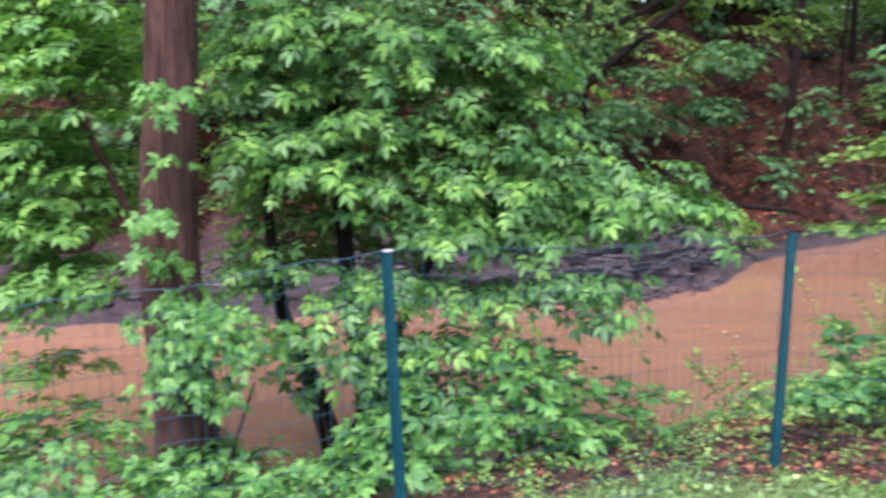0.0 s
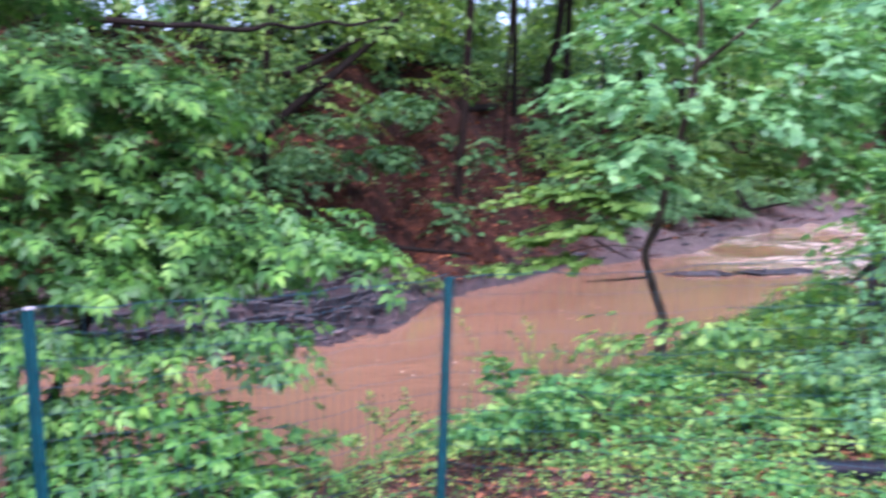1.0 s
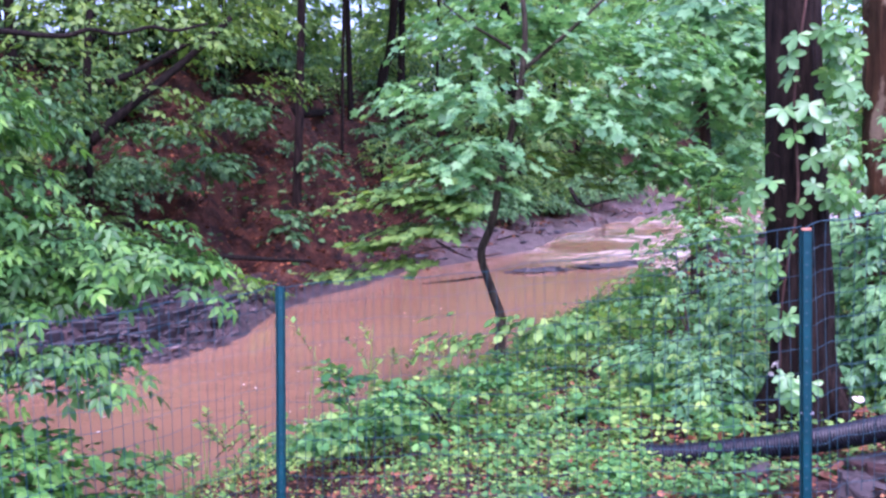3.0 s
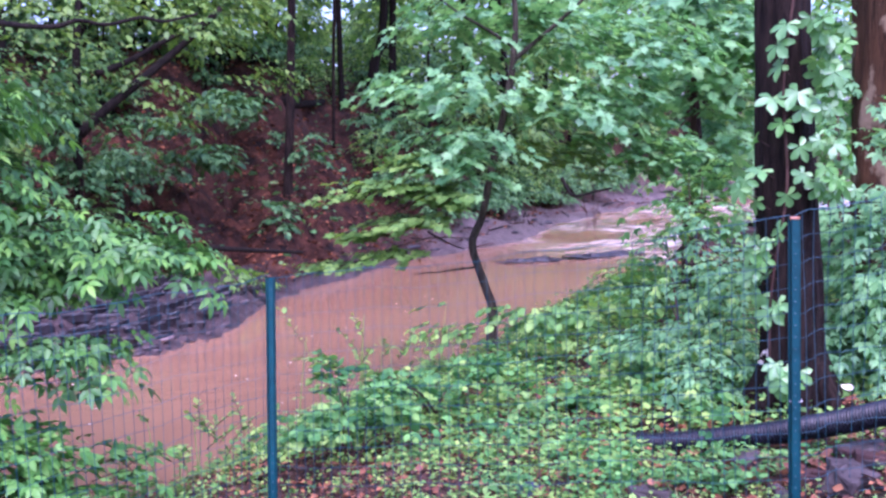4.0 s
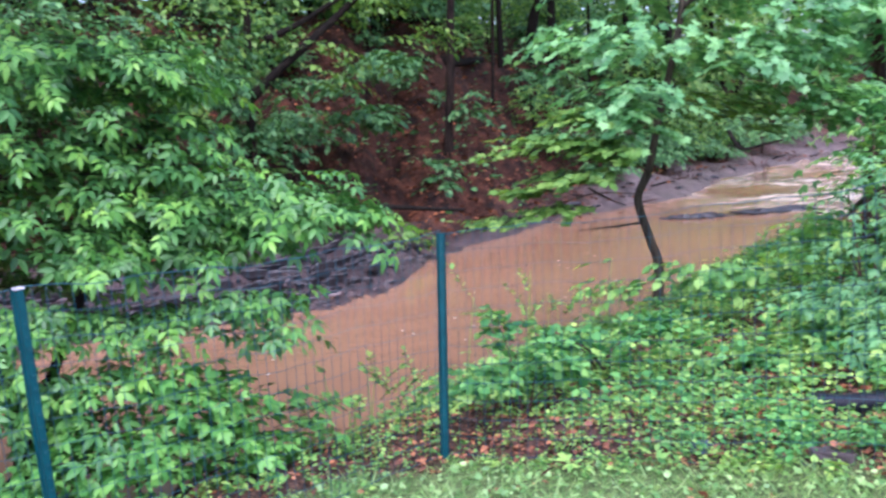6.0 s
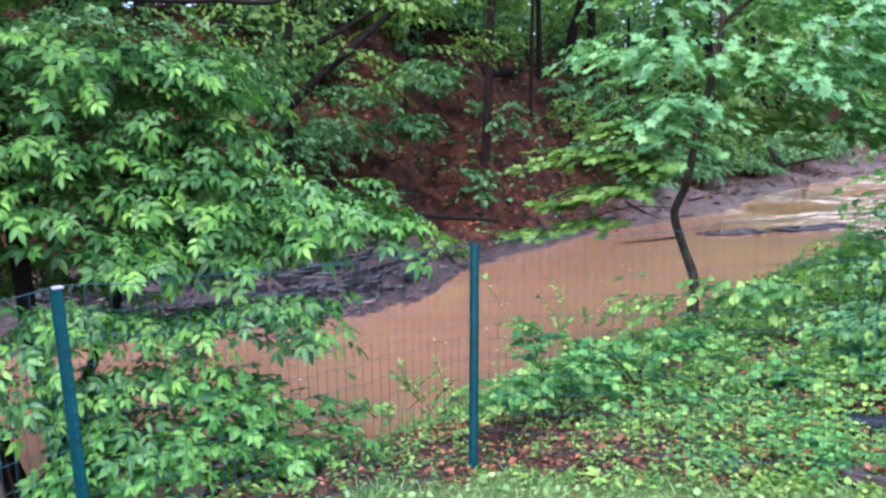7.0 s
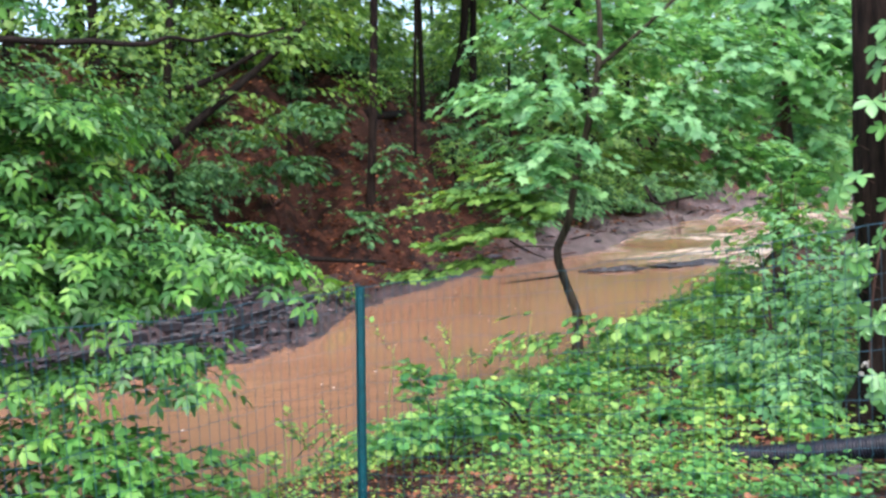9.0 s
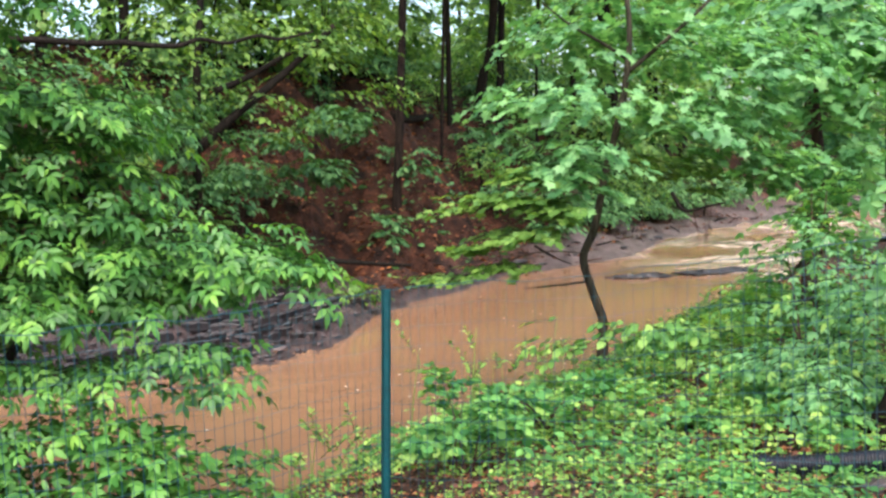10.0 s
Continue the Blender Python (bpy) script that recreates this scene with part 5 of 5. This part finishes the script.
part("pipe_wall", tube(fine - line[0], ridges, 18, cap=False), pipe_black, drain)
part("bore", tube((fine - line[0])[:60], 0.046, 18, cap=False), pipe_black, drain)

# ---- stones and bricks at the foot of the fence ----
def rubble(name, place, size, turn, label, mat, category, seed):
    bm = bmesh.new()
    z = on_ground(*place)
    box(bm, size, (0, 0, 0), bevel=min(size) * 0.16)
    if name == "stone":
        bmesh.ops.subdivide_edges(bm, edges=bm.edges[:], cuts=1, use_grid_fill=True)
        for v in bm.verts:
            v.co += noise.noise_vector(v.co * 14 + Vector((seed, 0, 0))) * min(size) * 0.28
    ob = part(name, bm, mat)
    ob.matrix_basis = pose(place[0], place[1], z + size[2] * 0.12, rng.uniform(-8, 8), rng.uniform(-8, 8), turn)
    return tagged(ob, label, category, "rubble by the fence")


for k in range(9):
    rubble("brick", (3.45 + 0.14 * k + rng.normal() * 0.05, 3.42 - 0.10 * k + rng.normal() * 0.12), (0.2, 0.095, 0.06), rng.uniform(-60, 60), "worn wet reddish-grey brick half sunk in soil", brick_mat, "brick", k)
for k in range(14):
    s = rng.uniform(0.05, 0.14)
    rubble("stone", (2.7 + 0.14 * k + rng.normal() * 0.12, 3.75 - 0.09 * k + rng.normal() * 0.16), (s * 1.4, s, s * 0.5), rng.uniform(0, 180), "flat grey-brown stone sunk in leaf litter", stone_mat, "stone", k * 3.1)
for k, (sx, sy, wide, deep, high, turn) in enumerate(((3.52, 3.5, 0.15, 0.11, 0.10, 15), (4.0, 3.2, 0.24, 0.15, 0.09, -30), (3.62, 2.95, 0.20, 0.16, 0.12, 10), (3.78, 3.12, 0.17, 0.12, 0.10, 50), (3.35, 3.62, 0.12, 0.09, 0.06, 0), (4.15, 2.95, 0.22, 0.16, 0.12, 20))):
    rubble("stone", (sx, sy), (wide, deep, high), turn, "flat purple-grey wet stone lying by the pipe", stone_mat, "stone", 60.0 + k * 2.7)
rubble("stone", (0.62, 5.25), (0.12, 0.1, 0.16), 20, "dark wet stone among weeds by the fence", stone_mat, "stone", 40.0)


# ---- ground cover ----
def cover(name, n, region, keep, template, mat, size, height, label, category, flat=0.8, tilt=0.5, up=0.25):
    """Leaves over a stretch of ground, kept where keep(x, y) allows."""
    x0, x1, y0, y1 = region
    x, y = rng.uniform(x0, x1, n), rng.uniform(y0, y1, n)
    z, mud, clay, lawn = ground_z(x, y)
    ok = rng.random(n) < keep(x, y, z, mud, clay, lawn)
    x, y, z = x[ok], y[ok], z[ok]
    m = len(x)
    top = height(x, y) if callable(height) else np.full(m, height)
    p = np.stack([x, y, z + 0.006 + rng.random(m) ** 0.7 * top], -1)
    az = rng.uniform(0, 2 * np.pi, m)
    d = np.stack([np.cos(az), np.sin(az), rng.normal(size=m) * 0.25 + up], -1)
    nm = np.stack([rng.normal(size=m) * tilt, rng.normal(size=m) * tilt, np.full(m, flat)], -1)
    v, t = scatter(template, p, d, nm, size * np.clip(np.exp(rng.normal(size=m) * 0.35), 0.45, 1.7))
    return tagged(part(name, (v, t), mat), label, category, kind="stuff")


def lawn_fade(x, y):
    """Thick grass along the fence, thinner into the yard."""
    reach = np.hypot((x - 1.5) / 4.5, (y - 4.0) / 3.2) + 0.25 * fbm(x * 0.8, y * 0.8, 61.0, 3)
    return 0.06 + 0.94 * (1 - smooth01((reach - 0.75) / 0.55))


def fence_y(x):
    return np.interp(x, FENCE_X, FENCE_Y)


def behind(x, y, z, mud, clay, lawn):
    """Weeds from the fence to the water, thin over the littered strip."""
    d = y - fence_y(x)
    patch = smooth01((fbm(x * 1.7, y * 1.7, 21.0, 4) + 0.2) / 0.5)
    thick = smooth01((d - 0.9 + 0.7 * smooth01((x - 2.1) / 0.5)) / 0.7)
    edge = 1 - smooth01((d - 0.1) / 0.3)
    bare_strip = np.where((x < 1.4) & (d < 0.65), 0.26, 1.0) * smooth01((x + 5.5 + 1.2 * value_noise(x, y, 51.0)) / 2.5) * (1 - (0.3 + 0.4 * (1 - smooth01((x - 2.0) / 0.4))) * smooth01((x - 1.0) / 0.4) * (1 - smooth01((x - 3.0) / 0.4)) * smooth01((d + 0.15) / 0.1) * (1 - smooth01((d - 0.45 - 0.4 * value_noise(x * 2.2, y * 2.2, 33.0)) / 0.3)))
    by_pipe = (x > 3.4) & (np.abs(y - np.interp(x, [3.37, 3.67, 3.93, 4.06, 4.12], [4.22, 3.94, 3.56, 3.08, 2.82])) < 0.2) | ((x > 3.3) & (d > 0.2) & (d < 0.62))
    return np.where((d > np.where(x < 1.5, 0.05, -0.35)) & (mud < 0.7) & (y < 18) & ~by_pipe & ~((x > 2.8) & (d < 0.45) & (value_noise(x * 4, y * 4, 3.0) < 0.6)), 0.10 + 0.42 * patch + 0.3 * edge + 0.35 * smooth01((x - 1.9) / 0.3) * (1 - smooth01((x - 3.3) / 0.4)) + 0.6 * thick * (0.4 + 0.6 * patch), 0) * bare_strip


def weed_height(x, y):
    d = y - fence_y(x)
    return 0.05 + 0.05 * smooth01(fbm(x * 2.5, y * 2.5, 27.0, 2)) + (0.12 + 0.22 * smooth01((x - 1.3) / 0.6)) * smooth01((d - 0.5) / 1.5) * smooth01((fbm(x * 1.1, y * 1.1, 22.0, 3) + 0.7) / 1.2)


def plants(n, region, keep, leaf, mat, tall, label, kinds=5, leaves=7):
    """Whole small plants over a stretch of ground, in loose drifts."""
    x0, x1, y0, y1 = region
    x, y = rng.uniform(x0, x1, n), rng.uniform(y0, y1, n)
    z, mud, clay, lawn = ground_z(x, y)
    drift = smooth01((fbm(x * 2.6, y * 2.6, 71.0 + leaves, 3) + 0.45) / 0.8)
    ok = rng.random(n) < keep(x, y, z, mud, clay, lawn) * (0.25 + 0.75 * drift)
    x, y, z = x[ok], y[ok], z[ok]
    high = tall * rng.uniform(0.55, 1.35, len(x)) + 0.3 * weed_height(x, y)
    sort = rng.integers(kinds, size=len(x))
    pieces = []
    for k in range(kinds):
        own = sort == k
        m = int(own.sum())
        az = rng.uniform(0, 2 * np.pi, m)
        d = np.stack([np.cos(az), np.sin(az), np.zeros(m)], -1)
        up = np.stack([rng.normal(size=m) * 0.22, rng.normal(size=m) * 0.22, np.ones(m)], -1)
        pieces.append(scatter(plantlet(leaf, leaves, 40 + k), np.stack([x, y, z], -1)[own], d, up, high[own]))
    return tagged(part("weeds", join(pieces), mat), label, "weeds", kind="stuff")


def tall_growth(x, y, z, mud, clay, lawn):
    """The taller plants keep off the littered strip along the fence."""
    return behind(x, y, z, mud, clay, lawn) * smooth01((y - fence_y(x) - 0.75) / 0.6)


BANK = (-6.0, 9.0, 1.0, 13.0)
plants(20000, BANK, behind, ROUND, LEAF_WEED, 0.055, "low round-leaved weeds covering the creek bank")
plants(10000, BANK, behind, LOBED, LEAF_WEED, 0.085, "lobed dark green plants on the creek bank", leaves=6)
plants(7000, (-6.0, 11.0, 1.0, 15.0), tall_growth, ROUND, LEAF_BANK, 0.15, "knee-high leafy green plants on the creek bank", leaves=8)
plants(5000, BANK, behind, SIMPLE, LEAF_YELLOW, 0.11, "narrow-leaved yellowish weeds on the creek bank", leaves=9)
cover("weeds", 26000, BANK, behind, ROUND, LEAF_WEED, 0.032, 0.05, "small round seedlings over the soil of the bank", "weeds")
plants(5200, (1.1, 4.2, 2.6, 5.6), lambda x, y, z, mud, clay, lawn: np.where((y > fence_y(x) - 0.45) & (y < fence_y(x) + 1.0), (0.25 + 0.4 * (y < 4.4)) * (0.35 + 0.65 * smooth01((x - 2.25) / 0.3)) * (1 - 0.9 * lawn) * (1 - 0.75 * smooth01((x - 3.1) / 0.3)), 0), ROUND, LEAF_WEED, 0.05, "short bright green seedlings among the fallen leaves", leaves=5)
plants(2600, (-3.0, 2.2, 2.6, 6.0), lambda x, y, z, mud, clay, lawn: np.where((y > fence_y(x) - 0.1) & (y < fence_y(x) + 0.8) & (mud < 0.6), 0.5, 0), ROUND, LEAF_WEED, 0.06, "short green weeds along the foot of the fence", leaves=6)
cover("weeds", 12000, (-6.0, 12.0, 1.0, 16.0), behind, THREE, LEAF_WEED, 0.08, weed_height, "three-leaved ground plants on the creek bank", "weeds")
cover("leaf_litter", 90000, (-7.0, 8.0, 0.5, 9.0), lambda x, y, z, mud, clay, lawn: np.where((y > fence_y(x) - 0.5) & (mud < 0.5), (0.9 - 0.45 * (x < 1.2) - 0.4 * smooth01((x - 3.2) / 0.4)) * (1 - 0.97 * lawn), 0.05 * (mud < 0.5) + 0.95 * (x > 2.3) * (lawn < 0.6)), SIMPLE, DEAD, 0.038, 0.03, "wet brown fallen leaves on the soil", "leaves", up=0.0)
# slope litter, its colour darkened to stand for shade under the trees
cover("leaf_litter", 60000, (-4.0, 15.0, 13.0, 28.0), lambda x, y, z, mud, clay, lawn: np.where((mud < 0.5) & (y > 13), 0.25 + 0.6 * smooth01(fbm(x, y, 41.0, 3) + 0.5), 0), SIMPLE, DEAD_SHADED, 0.085, 0.05, "fallen leaves on the clay slope, coloured dark for canopy shade", "leaves", up=0.0)
plants(420, (2.45, 4.0, 3.2, 4.4), lambda x, y, z, mud, clay, lawn: (1 - lawn) * (y > fence_y(x) - 0.2) * (0.75 - 0.5 * (x > 3.4)), ROUND, LEAF_BANK, 0.10, "leafy green plants by the end of the pipe", leaves=6)
cover("leaf_litter", 750, (2.6, 5.2, 2.2, 4.3), lambda x, y, z, mud, clay, lawn: 0.85 * (1 - lawn), OBOVATE, DEAD, 0.06, 0.04, "large curled russet fallen leaves by the pipe", "leaves", up=0.15, tilt=0.7)
cover("hill_weeds", 26000, (-10.0, 24.0, 11.0, 36.0), lambda x, y, z, mud, clay, lawn: np.where((mud < 0.3) & (y > 13), 0.9 * smooth01((fbm(x * 0.6, y * 0.6, 31.0, 3) + 0.1 + 0.5 * smooth01((y - 22.5) / 2)) / 0.4), 0), SIMPLE, LEAF_HILL, 0.13, 0.32, "scattered green plants on the wooded slope", "weeds")
cover("grass", 190000, (-7.0, 8.0, -4.0, 5.4), lambda x, y, z, mud, clay, lawn: lawn * lawn_fade(x, y), GRASS, GRASS_MAT, 0.06, 0.002, "short pale green lawn grass", "grass", flat=0.3, tilt=0.6, up=0.9)
cover("lawn_weeds", 60000, (-7.0, 8.0, -4.0, 5.4), lambda x, y, z, mud, clay, lawn: 0.9 * lawn * lawn_fade(x, y), ROUND, GRASS_MAT, 0.028, 0.03, "small round lawn weeds among grass", "weeds")


# ---- clods on the mud bar ----
def clods(n, region, size, label, mat=None):
    """Broken lumps of wet mud, each an uneven flattened ball."""
    ball = bmesh.new()
    bmesh.ops.create_icosphere(ball, subdivisions=1, radius=1.0)
    bv = np.array([v.co[:] for v in ball.verts])
    bt = np.array([[v.index for v in fc.verts] for fc in ball.faces])
    ball.free()
    x0, x1, y0, y1 = region
    pieces = []
    while len(pieces) < n:
        x, y = rng.uniform(x0, x1), rng.uniform(y0, y1)
        far, hill = float(np.interp(x, FAR_X, FAR_Y)), float(np.interp(x, HILL_X, HILL_Y))
        if not far + 0.15 < y < hill + 0.3:
            continue
        s = size * rng.uniform(0.35, 1.5)
        k = 1 + 0.35 * value_noise(bv[:, 0] * 2.2 + x * 9, bv[:, 1] * 2.2 + bv[:, 2] * 1.7 + y * 7)
        v = bv * k[:, None] * np.array([s * rng.uniform(1.2, 3.0), s * rng.uniform(0.6, 1.1), s * rng.uniform(0.35, 0.7)])
        a = rng.normal() * 0.4 + 0.3
        v = np.stack([v[:, 0] * math.cos(a) - v[:, 1] * math.sin(a) + x, v[:, 0] * math.sin(a) + v[:, 1] * math.cos(a) + y, v[:, 2] + on_ground(x, y) + 0.015], -1)
        pieces.append((v, bt))
    return tagged(part("mud_clods", mesh_from("mud_clods", *join(pieces), smooth=True), mat or mud_mat), label, "mud", kind="stuff")


def ledges(n, region, label):
    """Broken shelves of dark mud along the bar, each a long uneven slab with an undercut front."""
    x0, x1, y0, y1 = region
    pieces = []
    while len(pieces) < n:
        x, y = rng.uniform(x0, x1), rng.uniform(y0, y1)
        far, hill = float(np.interp(x, FAR_X, FAR_Y)), float(np.interp(x, HILL_X, HILL_Y))
        up_bar = (y - far) / (hill - far)
        if not 0.2 < up_bar < 0.85 or rng.random() > 0.35 + 0.65 * math.exp(-((x - 2.4) / 1.6) ** 2):
            continue
        long, deep, high = rng.uniform(0.08, 0.32), rng.uniform(0.05, 0.12), rng.uniform(0.022, 0.06)
        along = math.atan2(float(np.interp(x + 0.6, FAR_X, FAR_Y)) - float(np.interp(x - 0.6, FAR_X, FAR_Y)), 1.2) * 0.75 + rng.normal() * 0.14
        u = np.linspace(-1, 1, 11)
        taper = np.sqrt(np.clip(1 - u ** 4, 0.02, 1))
        wav = 0.35 * fbm(u * 2.2 + x * 9, u * 0 + y * 5, 3.0, 3)
        front, back = -deep * taper * (1 + wav), deep * taper * (1 - 0.4 * wav)
        top = high * taper * (1 + 0.5 * fbm(u * 3 + y * 7, u * 0 + x, 5.0, 2))
        ring = np.stack([np.stack([u * long, front * 0.72, u * 0 - 0.07], -1), np.stack([u * long, front * 0.8, top * 0.25], -1), np.stack([u * long, front, top * 0.85], -1),
                         np.stack([u * long, front * 0.6, top], -1), np.stack([u * long, back * 0.5, top * 0.75], -1), np.stack([u * long, back, u * 0 - 0.05], -1)], 1).reshape(-1, 3)
        c, sn = math.cos(along), math.sin(along)
        v = np.stack([ring[:, 0] * c - ring[:, 1] * sn + x, ring[:, 0] * sn + ring[:, 1] * c + y, ring[:, 2] + on_ground(x, y) + 0.02], -1)
        i, j = np.meshgrid(np.arange(10), np.arange(5), indexing="ij")
        q = (i * 6 + j).ravel()
        pieces.append((v, np.concatenate([np.stack([q, q + 6, q + 7], -1), np.stack([q, q + 7, q + 1], -1)])))
    return tagged(part("mud_ledges", mesh_from("mud_ledges", *join(pieces), smooth=True), mud_mat), label, "mud", kind="stuff")


ledges(230, (-1.6, 5.0, 11.6, 17.0), "broken dark shelves of wet mud on the creek bar")
clods(240, (-0.8, 4.6, 12.0, 17.0), 0.042, "broken dark wet mud clods on the creek bar")
clods(340, (-1.5, 5.0, 11.6, 16.5), 0.036, "grey-brown mud lumps on the creek bar", lump_mat)
clods(70, (-7, 0, 10.8, 14.0), 0.08, "dark wet mud clods along the creek edge")
clods(25, (8, 22, 19, 32), 0.08, "small wet mud lumps on the far creek bank")
# roots and drift caught along the foot of the far slope
for k in range(18):
    x = 9.5 + 15 * k / 17 + rng.normal() * 0.3
    y = float(np.interp(x, HILL_X, HILL_Y)) + rng.uniform(-0.9, 0.35)
    a, ln = rng.normal() * 0.5 + 0.5, rng.uniform(0.4, 1.3)
    pts = [(x + math.cos(a) * ln * u, y + math.sin(a) * ln * u, on_ground(x + math.cos(a) * ln * u, y + math.sin(a) * ln * u) + 0.02 + 0.07 * math.sin(u * 3.1) * rng.random()) for u in (-0.5, -0.15, 0.2, 0.5)]
    ob = thing("driftwood", pts[0], "dark wet root or drift branch on the far bank", "branch", "drift on the far bank")
    part("stem", tube(bend(pts, 4) - np.array(pts[0]), np.linspace(0.036, 0.014, 13), 7, 0.2, x), BARK_DARK if k % 3 else BARK_BROWN, ob)
cover("leaf_litter", 9000, (8.5, 26.0, 18.0, 34.0), lambda x, y, z, mud, clay, lawn: np.where(np.abs(y - np.interp(x, HILL_X, HILL_Y) + 0.15 + 0.4 * value_noise(x, y, 3.0)) < 0.55, 0.8, 0), SIMPLE, DEAD_SHADED, 0.12, 0.05, "dark wet leaves washed against the far bank", "leaves", up=0.0)


# ---- small finds ----
scrap = bmesh.new()
bmesh.ops.create_grid(scrap, x_segments=8, y_segments=4, size=0.5, matrix=Matrix.Diagonal((0.14, 0.09, 1, 1)))
for v in scrap.verts:
    v.co.z = 0.012 * math.sin(v.co.x * 40) + 0.01 * math.cos(v.co.y * 50)
bmesh.ops.solidify(scrap, geom=scrap.faces[:], thickness=0.004)
spot = (2.57, 4.03, -0.02)
ob = part("plastic_scrap", scrap, blue_scrap)
ob.matrix_basis = pose(spot[0], spot[1], on_ground(spot[0], spot[1]) + 0.022, 6, -5, 30)
tagged(ob, "crumpled dark blue plastic scrap lying in the grass", "litter")
for spot, turn in (((4.29, 4.13, 0.5), 20), ((4.56, 3.74, 0.34), 70)):
    p = np.array([spot]) + rng.normal(size=(5, 3)) * 0.018
    v, t = scatter(ROUND, p - np.array(spot), rng.normal(size=(5, 3)), np.array([[0.3, -1, 0.6]]) + rng.normal(size=(5, 3)) * 0.4, rng.uniform(0.03, 0.055, 5))
    ob = part("pale_fungus", (v, t), pale_mat)
    ob.location = spot
    tagged(ob, "pale cream bracket fungus tuft by the trunk", "fungus")
tie = (3.31, 2.98, 0.62)
ring = [(0.03 * math.cos(a), 0.022 * math.sin(a), 0.002 * math.sin(2 * a)) for a in np.linspace(0, 2 * math.pi, 20)]
base_post = Vector(POST_TOPS[5][0])
ob = part("wire_tie", tube(np.array(ring), 0.0025, 6, cap=False), worn_metal, fence, "pale wire tie round a post")
ob.location = base_post - F0 + Vector((-0.012, 0, tie[2] - base_post.z))

x, u = rng.uniform(-6, 8, 70), rng.uniform(0.05, 0.9, 70)
y = np.interp(x, NEAR_X, NEAR_Y) * (1 - u) + np.interp(x, FAR_X, FAR_Y) * u
v, t = scatter(ROUND, np.stack([x, y, np.full(70, WATER_Z + 0.006)], -1), np.stack([np.cos(x * 9), np.sin(x * 9), x * 0], -1), np.tile([[0, 0, 1.0]], (70, 1)), rng.uniform(0.015, 0.05, 70))
tagged(part("foam_flecks", (v, t), pale_mat), "pale foam flecks drifting on the muddy water", "foam", kind="stuff")


# ---- added dark lumps that stand in for shaded wave troughs in the current ----
for name_at, wide, deep in (((11.9, 18.62, -0.86), 0.7, 0.2), ((13.86, 18.37, -0.82), 0.95, 0.28)):
    bm = bmesh.new()
    bmesh.ops.create_icosphere(bm, subdivisions=4, radius=1.0)
    for v in bm.verts:
        v.co = Vector((v.co.x * wide, v.co.y * deep + 0.15 * noise.noise(Vector((v.co.x * 2.5, wide, 0))), v.co.z * 0.06 * (1 + 1.2 * noise.noise(v.co * 3.5)))) * (1 + 0.5 * noise.noise(v.co * 2.6 + Vector((wide, 0, 0))))
    ob = part("shoal", bm, mud_mat)
    for fc in ob.data.polygons:
        fc.use_smooth = True
    ob.matrix_basis = pose(name_at[0], name_at[1], name_at[2] - 0.02, 0, 0, -12)
    tagged(ob, "low dark lump standing in for a shaded wave trough", "shoal")
